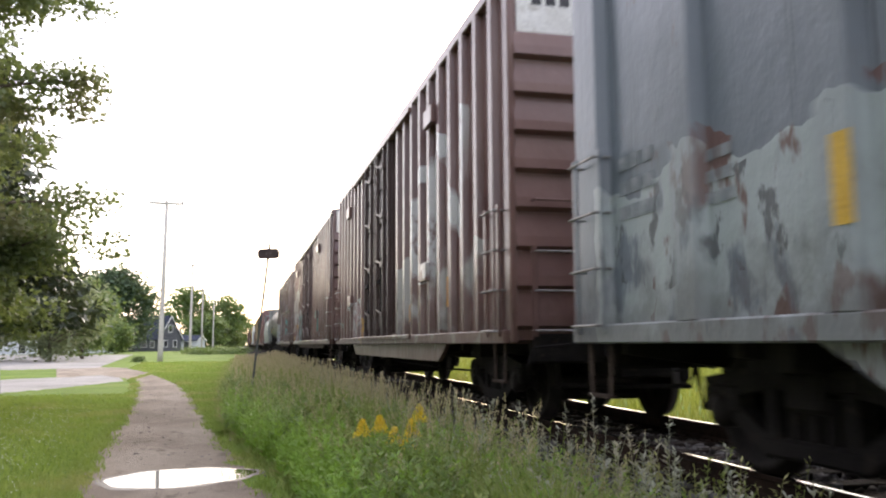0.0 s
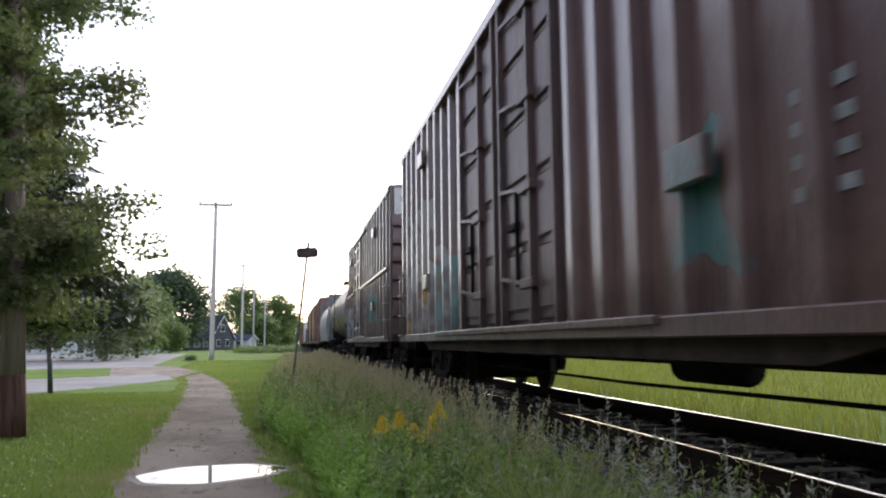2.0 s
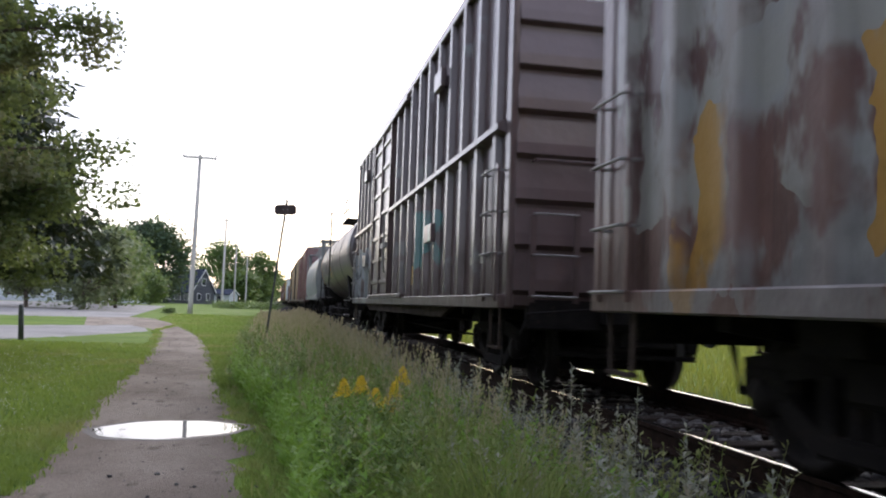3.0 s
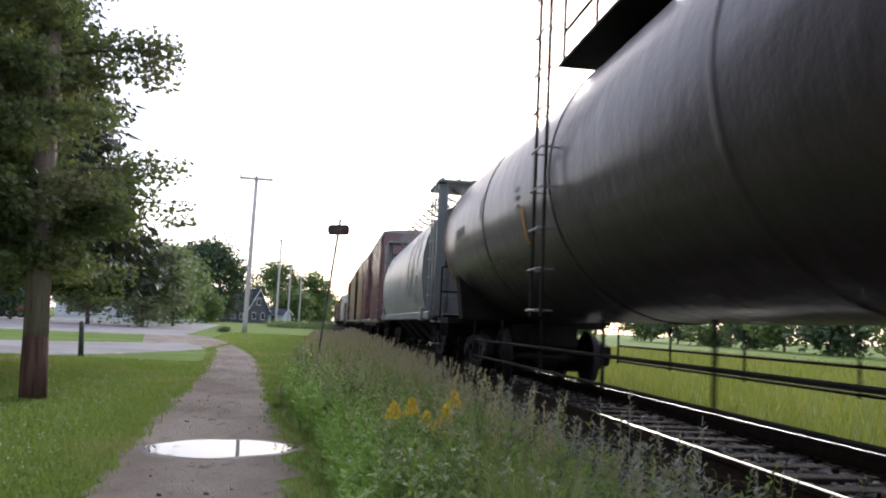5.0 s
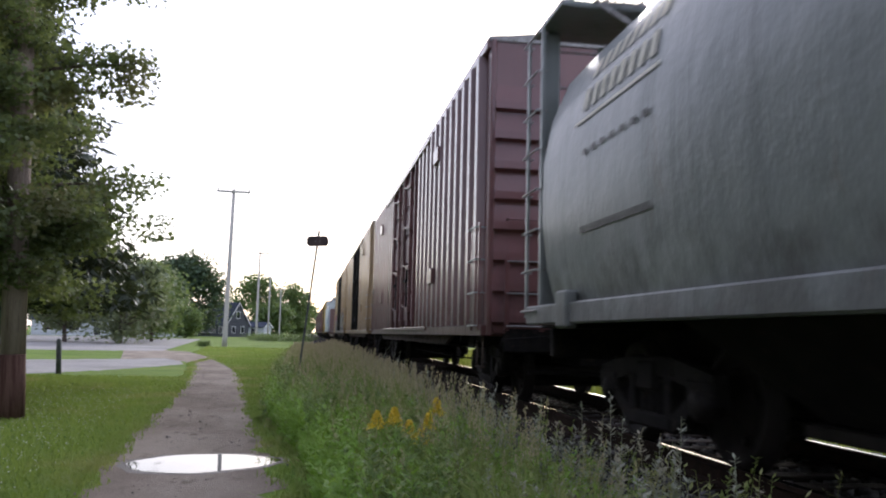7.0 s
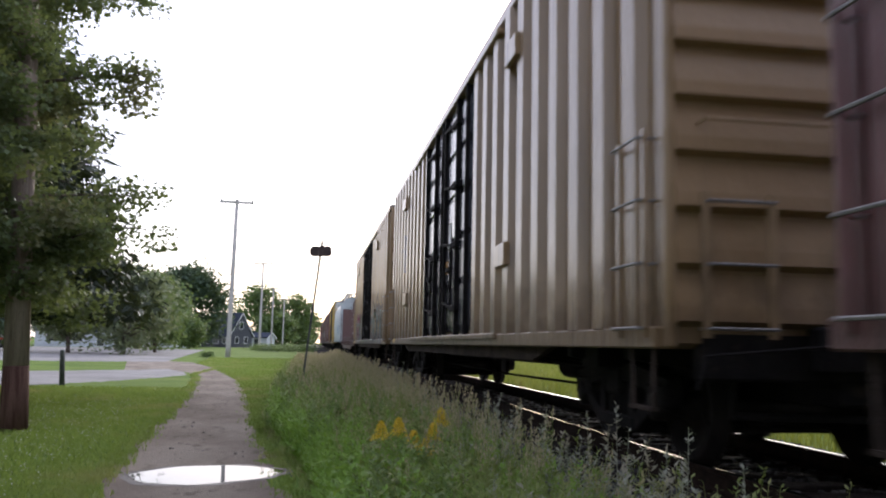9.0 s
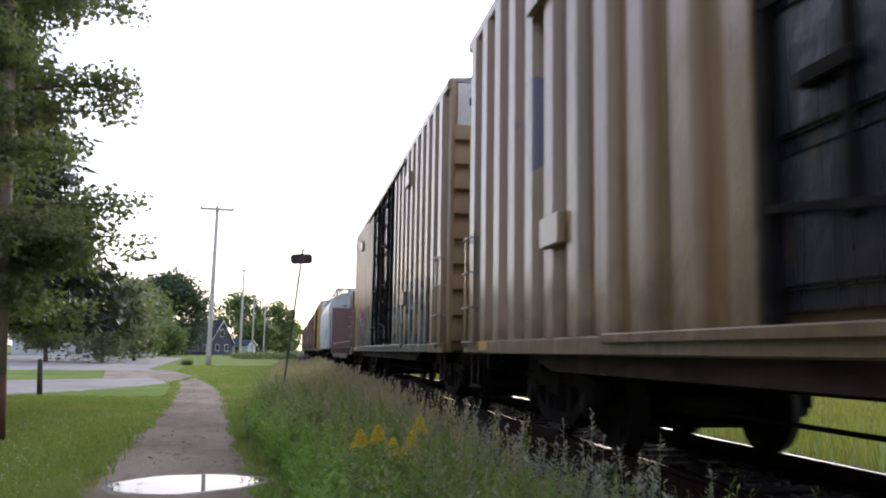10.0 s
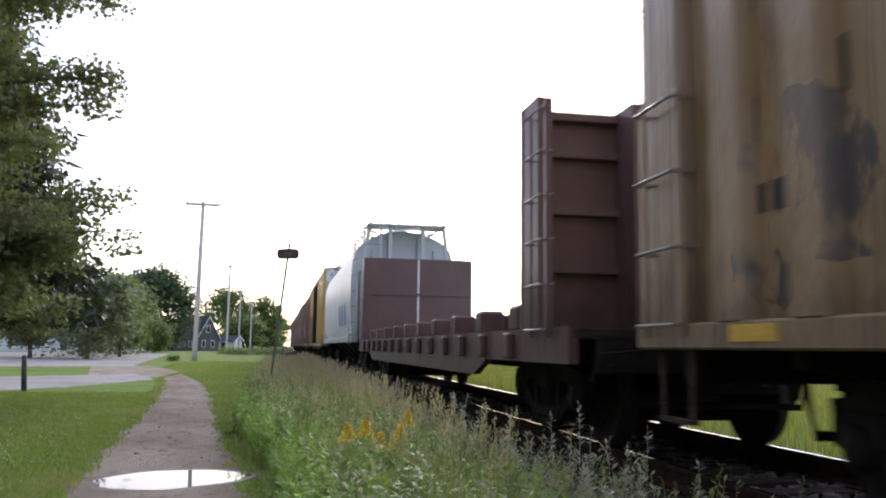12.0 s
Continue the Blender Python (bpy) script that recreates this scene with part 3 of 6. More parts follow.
def lever_mesh():
    bm = bmesh.new()
    tube(bm, [(-1.45, -0.28, 0.62), (-1.4, -0.3, 0.82), (-0.3, -0.34, 0.92)], 0.012, 6)
    return mesh_of("uncoupling_lever", bm, BLACK)


def running_gear(car, half, inset=2.1):
    truck(car, -half + inset)
    truck(car, half - inset)
    for turn, y in ((0, -half), (180, half)):
        link("coupler", shared("coupler", coupler_mesh), car, at=pose(0, y, 0, 0, 0, turn))
        link("draft_gear", shared("draft_gear", draft_gear_mesh), car, at=pose(0, y, 0, 0, 0, turn))
        link("end_sill", shared("end_sill", end_sill_mesh), car, at=pose(0, y, 0, 0, 0, turn))
        link("brake_pipe", shared("brake_pipe", brake_pipe_mesh), car, at=pose(0, y, 0, 0, 0, turn))
        link("brake_hose", shared("hose", hose_mesh), car, at=pose(0, y, 0, 0, 0, turn))
        link("uncoupling_lever", shared("lever", lever_mesh), car, at=pose(0, y, 0, 0, 0, turn))


def ladder(car, x, y, z0, z1, along, material, rungs, depth=0.09, width=0.45):
    """A ladder standing off a face: along is 'y' on a side, 'x' on an end. The stiles carry their rungs."""
    s = -1 if (x < 0 if along == "y" else y < 0) else 1
    ob = None
    for k in (0, width):
        bm = bmesh.new()
        if along == "y":
            box(bm, x + s * depth - 0.012, x + s * depth + 0.012, y + k - 0.03, y + k + 0.03, z0, z1)
        else:
            box(bm, x + k - 0.03, x + k + 0.03, y + s * depth - 0.012, y + s * depth + 0.012, z0, z1)
        ob = part("stile", bm, material, ob) if ob else part("ladder", bm, material, car)
    bm = bmesh.new()
    if along == "y":
        pts = [(x, y, 0), (x + s * (depth + 0.05), y, 0), (x + s * (depth + 0.05), y + width, 0), (x, y + width, 0)]
    else:
        pts = [(x, y, 0), (x, y + s * (depth + 0.05), 0), (x + width, y + s * (depth + 0.05), 0), (x + width, y, 0)]
    tube(bm, pts, 0.011, 6)
    me = mesh_of("rung", bm, GALV)
    for k in range(rungs):
        link("rung", me, ob, at=pose(0, 0, z0 + 0.06 + (z1 - z0 - 0.12) * k / (rungs - 1)))
    return ob


def plate(car, name, y, z, dy, dz, material, x=-1.505, label=""):
    bm = bmesh.new()
    box(bm, x - 0.004, x, y, y + dy, z, z + dz)
    return part(name, bm, material, car, label)


def plug_door(car, paint, rods, y0, y1, z0, z1, s):
    """A plug door: frame, raised panels, lock rods with cams, handle."""
    x = s * 1.5
    bm = bmesh.new()
    box(bm, min(x, x + s * 0.05), max(x, x + s * 0.05), y0, y1, z0, z1, 0.01)
    door = part("door", bm, paint, car)
    cols = [(y0 + 0.08, y0 + 0.38 * (y1 - y0)), (y0 + 0.46 * (y1 - y0), y1 - 0.1)]
    rows = 5
    for a, b in cols:
        for k in range(rows):
            za, zb = z0 + 0.1 + k * (z1 - z0 - 0.15) / rows, z0 + 0.02 + (k + 1) * (z1 - z0 - 0.15) / rows
            bm = bmesh.new()
            box(bm, min(x + s * 0.05, x + s * 0.075), max(x + s * 0.05, x + s * 0.075), a, b, za, zb, 0.02)
            part("door_panel", bm, paint, door)
    for f in (0.06, 0.42, 0.94):
        bm = bmesh.new()
        y = y0 + f * (y1 - y0)
        box(bm, min(x + s * 0.05, x + s * 0.13), max(x + s * 0.05, x + s * 0.13), y - 0.035, y + 0.035, z0 - 0.06, z1 + 0.02)
        part("lock_rod", bm, rods, door)
    for zz in (0.1, 0.37, 0.63, 0.9):
        bm = bmesh.new()
        z = z0 + zz * (z1 - z0)
        box(bm, min(x + s * 0.06, x + s * 0.15), max(x + s * 0.06, x + s * 0.15), y0 + 0.36 * (y1 - y0), y0 + 0.56 * (y1 - y0), z - 0.05, z + 0.05, 0.01)
        beam(bm, (x + s * 0.12, y0 + 0.5 * (y1 - y0), z), (x + s * 0.12, y1 - 0.1, z + 0.12), 0.03, 0.04)
        part("lock_cam", bm, rods, door)
    bm = bmesh.new()
    yc = y0 + 0.68 * (y1 - y0)
    box(bm, min(x + s * 0.07, x + s * 0.11), max(x + s * 0.07, x + s * 0.11), yc - 0.025, yc + 0.025, z0 + 0.35, z0 + 1.35, 0.008)
    box(bm, min(x + s * 0.06, x + s * 0.13), max(x + s * 0.06, x + s * 0.13), yc - 0.07, yc + 0.3, z0 + 0.95, z0 + 1.03, 0.01)
    part("handle", bm, BLACK, door)
    return door


def slide_door(car, paint, y0, y1, z0, z1, s):
    """A sliding door: corrugated leaf between rails, with rollers, bars and a lever."""
    x = s * 1.5
    bm = bmesh.new()
    box(bm, min(x, x + s * 0.07), max(x, x + s * 0.07), y0, y1, z0, z1, 0.01)
    door = part("door", bm, paint, car)
    n = 7
    for k in range(n):
        z = z0 + 0.25 + k * (z1 - z0 - 0.5) / (n - 1)
        bm = bmesh.new()
        box(bm, min(x + s * 0.07, x + s * 0.1), max(x + s * 0.07, x + s * 0.1), y0 + 0.05, y1 - 0.05, z - 0.05, z + 0.05, 0.015)
        part("door_rib", bm, paint, door)
    for f in (0.0, 0.5, 1.0):
        bm = bmesh.new()
        y = y0 + 0.06 + f * (y1 - y0 - 0.12)
        box(bm, min(x + s * 0.07, x + s * 0.115), max(x + s * 0.07, x + s * 0.115), y - 0.05, y + 0.05, z0, z1, 0.01)
        part("door_stile", bm, paint, door)
    for z in (z0 - 0.06, z1 + 0.04):
        bm = bmesh.new()
        box(bm, min(x, x + s * 0.13), max(x, x + s * 0.13), y0 - 1.9, y1 + 0.1, z - 0.04, z + 0.04, 0.01)
        part("door_rail", bm, paint, car)
    bm = bmesh.new()
    tube(bm, [(x + s * 0.12, y0 + 0.25, z0 + 0.4), (x + s * 0.16, y0 + 0.25, z0 + 0.5), (x + s * 0.16, y0 + 0.25, z0 + 1.5), (x + s * 0.12, y0 + 0.25, z0 + 1.6)], 0.02, 6)
    box(bm, min(x + s * 0.1, x + s * 0.16), max(x + s * 0.1, x + s * 0.16), y0 + 0.1, y0 + 0.8, z0 + 0.9, z0 + 1.0)
    part("handle", bm, GALV, door)
    return door


def boxcar(y0, y1, top, base, faded, label, door="plug", door_paint=None, door_span=(-2.2, 2.2), patches=(), spacing=0.62, post=(0.17, 0.09), white_end=False, belt=False, deep=False, end=None, rust=0.5, ribs=9, gloss=0.8, strokes=(), boards=True, group="wagons of the freight train"):
    """A ribbed boxcar whose rail-level root stands at its middle."""
    half = (y1 - y0) / 2
    car = tagged(new("boxcar"), label, "boxcar", group)
    # strong streaks: wear, and the sheen's uneven upright bands put into the colour
    paint = paint_of("boxcar_paint", car, base, faded, patches, rough=0.42, rust=rust, streak=0.75, coat=gloss, strokes=strokes)
    # an end colour of its own carries the shade between coupled wagons
    end_paint = paint_of("boxcar_end_paint", car, end or base, end or faded, rust=rust * 0.5, rough=0.5) if end else paint
    dpaint = paint_of("boxcar_door_paint", car, door_paint, tuple(1.4 * c for c in door_paint), patches, 0.2 if door_paint == NAVY else 0.5, rust=0.3, coat=gloss if door_paint == NAVY else 0.15) if door_paint else paint
    z0, z1 = 0.97, top - 0.1
    for s in (-1, 1):
        bm = bmesh.new()
        box(bm, min(s * 1.46, s * 1.5), max(s * 1.46, s * 1.5), -half, half, z0, z1)
        part("side_wall", bm, paint, car)
        bm = bmesh.new()
        box(bm, min(s * 1.46, s * 1.6), max(s * 1.46, s * 1.6), -half, half, 0.86, 1.0, 0.012)
        part("side_sill", bm, paint, car)
        bm = bmesh.new()
        a = half - 3.3
        prism(bm, [(-a - 0.5, 0.86), (-a, 0.62), (a, 0.62), (a + 0.5, 0.86)] if deep else [(-a - 0.7, 0.86), (-a, 0.72), (a, 0.72), (a + 0.7, 0.86)], "x", min(s * 1.44, s * 1.5), max(s * 1.44, s * 1.5))
        part("deep_sill", bm, paint if deep else GRIME, car)
        bm = bmesh.new()
        box(bm, min(s * 1.45, s * 1.58), max(s * 1.45, s * 1.58), -half, half, top - 0.16, top - 0.02, 0.015)
        part("top_chord", bm, paint, car)
    # ribbed ends
    for s in (-1, 1):
        prof = [(s * (half - 0.1), 0.86)]
        n = ribs
        h = (z1 - 0.5 - 1.0) / n
        prof.append((s * half, 0.9))
        for k in range(n):
            z = 1.0 + k * h
            prof += [(s * half, z), (s * (half + 0.075), z + 0.10 * h), (s * (half + 0.06), z + 0.35 * h), (s * half, z + 0.92 * h)]
        prof += [(s * half, top - 0.02), (s * (half - 0.1), top - 0.02)]
        bm = bmesh.new()
        prism(bm, prof, "x", -1.47, 1.47)
        part("end_wall", bm, end_paint, car)
        for x in (-1.5, 1.5):
            bm = bmesh.new()
            box(bm, x - 0.05 if x > 0 else x - 0.03, x + 0.03 if x > 0 else x + 0.05, min(s * (half - 0.16), s * (half + 0.04)), max(s * (half - 0.16), s * (half + 0.04)), 0.86, top - 0.02, 0.02)
            part("corner_post", bm, paint, car)
        if white_end:
            bm = bmesh.new()
            y = s * half
            box(bm, -1.42, 1.42, min(y, y + s * 0.02), max(y, y + s * 0.02), top - 0.72, top - 0.06)
            band = part("end_band", bm, WHITE, car, "faded white band across the end's top")
            for k in range(6):
                bm = bmesh.new()
                box(bm, -1.25 + 0.16 * k, -1.14 + 0.16 * k, min(y + s * 0.02, y + s * 0.024), max(y + s * 0.02, y + s * 0.024), top - 0.40, top - 0.28)
                part("lettering", bm, INK, band)
    # roof
    bm = bmesh.new()
    prism(bm, [(-1.56, top - 0.05), (-1.56, top), (-0.8, top + 0.09), (0, top + 0.12), (0.8, top + 0.09), (1.56, top), (1.56, top - 0.05)], "y", -half - 0.03, half + 0.03)
    for k in range(int(half * 2 / 1.1)):
        y = -half + 0.6 + 1.1 * k
        prism(bm, [(-1.5, top + 0.005), (-0.8, top + 0.1), (0, top + 0.13), (0.8, top + 0.1), (1.5, top + 0.005), (1.5, top + 0.04), (0.8, top + 0.13), (0, top + 0.16), (-0.8, top + 0.13), (-1.5, top + 0.04)], "y", y, y + 0.12)
    part("roof", bm, GALV, car)
    # posts
    w, d = post
    for s in (-1, 1):
        def make():
            bm = bmesh.new()
            prism(bm, [(s * 1.5, -w / 2), (s * (1.5 + d), -w * 0.4), (s * (1.5 + d), w * 0.4), (s * 1.5, w / 2)], "z", 1.0, top - 0.15)
            return mesh_of("post", bm, paint)
        me = make()
        n = int((half * 2 - 0.6) / spacing)
        for k in range(n + 1):
            y = -half + 0.42 + k * (2 * half - 0.84) / n
            if door_span[0] - 0.1 < y < door_span[1] + 0.1:
                continue
            link("post", me, car, at=pose(0, y, 0))
        a, b = door_span
        if door == "plug":
            m = (a + b) / 2
            plug_door(car, dpaint, BLACK if door_paint == NAVY else dpaint, a, m - 0.02, 1.06, top - 0.28, s)
            plug_door(car, dpaint, BLACK if door_paint == NAVY else dpaint, m + 0.02, b, 1.06, top - 0.28, s)
            for z in (0.98, top - 0.24):
                bm = bmesh.new()
                box(bm, min(s * 1.5, s * 1.64), max(s * 1.5, s * 1.64), a - 1.9, b + 1.9, z - 0.04, z + 0.03, 0.01)
                part("door_rail", bm, paint, car)
        else:
            slide_door(car, dpaint, a, b, 1.08, top - 0.3, s)
        if belt:
            bm = bmesh.new()
            for ya, yb in ((-half + 0.15, a - 0.05), (b + 0.05, half - 0.15)):
                prism(bm, [(s * 1.5, 2.62), (s * 1.62, 2.66), (s * 1.62, 2.72), (s * 1.5, 2.78)], "y", ya, yb)
            part("belt_rail", bm, paint, car)
        # tack boards and brackets
        for y, z in ((-half * 0.55, 1.75), (half * 0.55, 1.75), (half * 0.6, top - 0.9), (-half * 0.6, top - 0.9)) if boards else ():
            bm = bmesh.new()
            box(bm, min(s * 1.59, s * 1.66), max(s * 1.59, s * 1.66), y, y + 0.5, z, z + 0.26, 0.01)
            box(bm, min(s * 1.5, s * 1.6), max(s * 1.5, s * 1.6), y + 0.2, y + 0.3, z + 0.05, z + 0.2)
            part("tack_board", bm, paint, car)
        for y in (-half + 0.12, half - 0.6):
            ladder(car, s * 1.52, y, 0.93, 2.3, "y", paint, 4)
            # stirrup step under the corner
            bm = bmesh.new()
            for p, q in (((s * 1.53, y + 0.04, 0.9), (s * 1.53, y + 0.06, 0.48)), ((s * 1.53, y + 0.41, 0.9), (s * 1.53, y + 0.39, 0.48))):
                beam(bm, p, q, 0.016, 0.05)
            box(bm, s * 1.53 - 0.03, s * 1.53 + 0.03, y + 0.04, y + 0.41, 0.46, 0.485)
            part("stirrup_step", bm, GRIME, car)
    for y in (-half - 0.03, half + 0.03):
        ladder(car, -1.30, y, 0.93, 1.85, "x", paint, 3)
        bm = bmesh.new()
        e = y + (0.12 if y > 0 else -0.12)
        tube(bm, [(-1.3, y, 2.32), (-1.3, e, 2.32), (0.1, e, 2.32), (0.1, y, 2.32)], 0.013, 6)
        part("grab_iron", bm, paint, car)
    # underframe
    bm = bmesh.new()
    box(bm, -0.35, 0.35, -half + 0.1, half - 0.1, 0.62, 0.96)
    box(bm, -1.44, 1.44, -half + 0.05, half - 0.05, 0.90, 0.96)
    for k in range(int(half * 2 / 1.4)):
        y = -half + 0.9 + 1.4 * k
        prism(bm, [(-1.42, 0.78), (-0.35, 0.64), (0.35, 0.64), (1.42, 0.78), (1.42, 0.9), (-1.42, 0.9)], "y", y - 0.06, y + 0.06)
    for y in (-half + 2.1, half - 2.1):
        box(bm, -1.3, 1.3, y - 0.22, y + 0.22, 0.7, 0.9)
    part("underframe", bm, BLACK, car)
    bm = bmesh.new()
    cyl(bm, (0.7, -1.2, 0.55), (0.7, 0.2, 0.55), 0.2, 12)
    part("air_reservoir", bm, BLACK, car, smooth=True)
    bm = bmesh.new()
    tube(bm, [(-0.5, -half + 2.6, 0.45), (-0.55, -1.0, 0.42), (-0.5, half - 2.6, 0.45)], 0.018, 6)
    part("brake_rod", bm, BLACK, car)
    running_gear(car, half)
    MOVING.append((car, (y0 + y1) / 2))
    return car, half, paint


def lettering(car, y, z, count, w, h, gap, material, x=-1.506, skip=0):
    """Plain bars in place of writing."""
    for k in range(count):
        plate(car, "lettering", y + k * (w + gap), z, w, h, material, x)


def tank_car(y0, y1):
    half = (y1 - y0) / 2
    car = tagged(new("tank_car"), "grimy black tank car with sprayed scrawl and orange stripes", "tank car", "wagons of the freight train")
    paint = paint_of("tank_paint", car, (0.027, 0.0155, 0.019), (0.04, 0.025, 0.029), [((0.05, 0.05, 0.042), 1.5, 5.0, 1.6, 2.1, 3.0, 0.6)], rough=0.45, rust=0.15, coat=0.35)
    R, zc = 1.52, 2.52
    L = half - 0.2
    bm = bmesh.new()
    prof = [(0.05, -L), (0.55, -L + 0.04), (0.95, -L + 0.12), (1.25, -L + 0.26), (1.43, -L + 0.42), (R, -L + 0.6)]
    for k in range(1, 12):
        prof.append((R, -L + 0.6 + (2 * L - 1.2) * k / 12))
    prof += [(r, -s) for r, s in prof[5::-1]]
    lathe(bm, prof, 56, "y", (0, 0, zc))
    part("tank_shell", bm, paint, car, smooth=True)
    for y in (-L + 0.6, -L * 0.45, 0, L * 0.45, L - 0.6):
        bm = bmesh.new()
        lathe(bm, [(R + 0.001, y - 0.03), (R + 0.012, y - 0.02), (R + 0.012, y + 0.02), (R + 0.001, y + 0.03)], 56, "y", (0, 0, zc))
        part("seam_band", bm, paint, car, smooth=True)
    bm = bmesh.new()
    lathe(bm, [(0.45, zc + R - 0.12), (0.45, zc + R + 0.38), (0.36, zc + R + 0.45), (0.05, zc + R + 0.48)], 20, "z")
    part("dome", bm, paint, car, smooth=True)
    bm = bmesh.new()
    box(bm, -1.1, 1.1, -1.3, 1.3, zc + R + 0.02, zc + R + 0.06)
    part("top_platform", bm, BLACK, car)
    for x in (-1.05, 1.05):
        bm = bmesh.new()
        for y in (-1.25, 0, 1.25):
            cyl(bm, (x, y, zc + R + 0.06), (x, y, zc + R + 0.85), 0.02, 6)
        for z in (0.45, 0.85):
            cyl(bm, (x, -1.25, zc + R + z), (x, 1.25, zc + R + z), 0.02, 6)
        part("platform_rail", bm, BLACK, car)
    ladder(car, -1.5, -0.25, 1.0, zc + R + 0.4, "y", BLACK, 9, 0.12, 0.42)
    for s in (-1, 1):
        bm = bmesh.new()
        box(bm, -1.5, 1.5, min(s * half, s * (half - 1.5)), max(s * half, s * (half - 1.5)), 0.92, 1.02)
        box(bm, -0.4, 0.4, min(s * half, s * (half - 3.4)), max(s * half, s * (half - 3.4)), 0.62, 0.95)
        prism(bm, [(-1.35, 1.0), (-1.45, 1.75), (-1.2, 1.55), (0, 1.05), (1.2, 1.55), (1.45, 1.75), (1.35, 1.0)], "y", s * (half - 2.1) - 0.2, s * (half - 2.1) + 0.2)
        part("stub_sill", bm, BLACK, car)
        y = s * (half - 0.06)
        for x in (-1.45, -0.75, 0.75, 1.45):
            bm = bmesh.new()
            cyl(bm, (x, y, 1.0), (x, y, 2.05), 0.02, 6)
            part("railing_post", bm, BLACK, car)
        for xa, xb, z in ((-1.45, -0.75, 2.05), (0.75, 1.45, 2.05), (-1.45, 1.45, 1.55)):
            bm = bmesh.new()
            cyl(bm, (xa, y, z), (xb, y, z), 0.02, 6)
            part("railing_bar", bm, BLACK, car)
        ladder(car, -1.5, s * (half - 0.3) - 0.2, 0.45, 1.0, "y", BLACK, 2)
    bm = bmesh.new()
    for x in (-1.25, 1.25):
        tube(bm, [(x, -half + 3, 0.66), (x, half - 3, 0.66)], 0.018, 6)
        tube(bm, [(x, -half + 3, 0.40), (x, half - 3, 0.40)], 0.018, 6)
        for k in range(6):
            y = -half + 3 + k * (2 * half - 6) / 5
            tube(bm, [(x, y, 0.36), (x, y, 0.98)], 0.018, 6)
    part("handrail", bm, BLACK, car)
    def curved(name, y, dy, a0, a1, material, lean=0.0, r=R + 0.006):
        b2 = bmesh.new()
        ring = []
        for k in range(9):
            a = radians(a0 + (a1 - a0) * k / 8)
            yy = y - 0.42 + lean * k / 8
            ring.append([b2.verts.new((-(r + t) * math.cos(a), yy + e, zc + (r + t) * math.sin(a))) for t in (0, 0.004) for e in (0, dy)])
        for u, v in zip(ring, ring[1:]):
            for i, j in ((0, 1), (1, 3), (3, 2), (2, 0)):
                b2.faces.new((u[i], u[j], v[j], v[i]))
        return part(name, b2, material, car)
    curved("stripe", L - 0.28, 0.05, -40, 50, ORANGE)
    curved("stripe", 1.66, 0.1, -25, -8, ORANGE, -0.08)
    curved("stripe", 4.3, 0.06, -2, 12, CREAM, 0.06)
    for k in range(3):
        curved("lettering", 1.78, 0.18, -8 + 4 * k, -6 + 4 * k, PALEGREY)
    for k in range(2):
        curved("lettering", 6.3 - 0.5 * k, 0.32, -5, 1, SPRAY)
        curved("lettering", 6.1 - 0.6 * k, 0.5, -9, -7, SPRAY)
    # scrawled loops
    for lo in range(9):
        b2 = bmesh.new()
        prev = None
        for k in range(25):
            u = 2 * math.pi * k / 24
            row = []
            for e in (0.86, 1.0):
                a = radians(-36 + 2.5 * math.sin(2.3 * lo) + e * (5.5 * math.sin(u) + 2.5 * math.sin(2 * u + lo)))
                yy = 1.75 + 0.33 * lo + e * (0.24 * math.cos(u) + 0.1 * math.sin(3 * u + lo))
                row.append(b2.verts.new((-(R + 0.008) * math.cos(a), yy, zc + (R + 0.008) * math.sin(a))))
            if prev:
                b2.faces.new((prev[0], prev[1], row[1], row[0]))
            prev = row
        part("scrawl", b2, SPRAY, car, "sprayed dull green scrawl")
    running_gear(car, half, 2.1)
    MOVING.append((car, (y0 + y1) / 2))
    return car


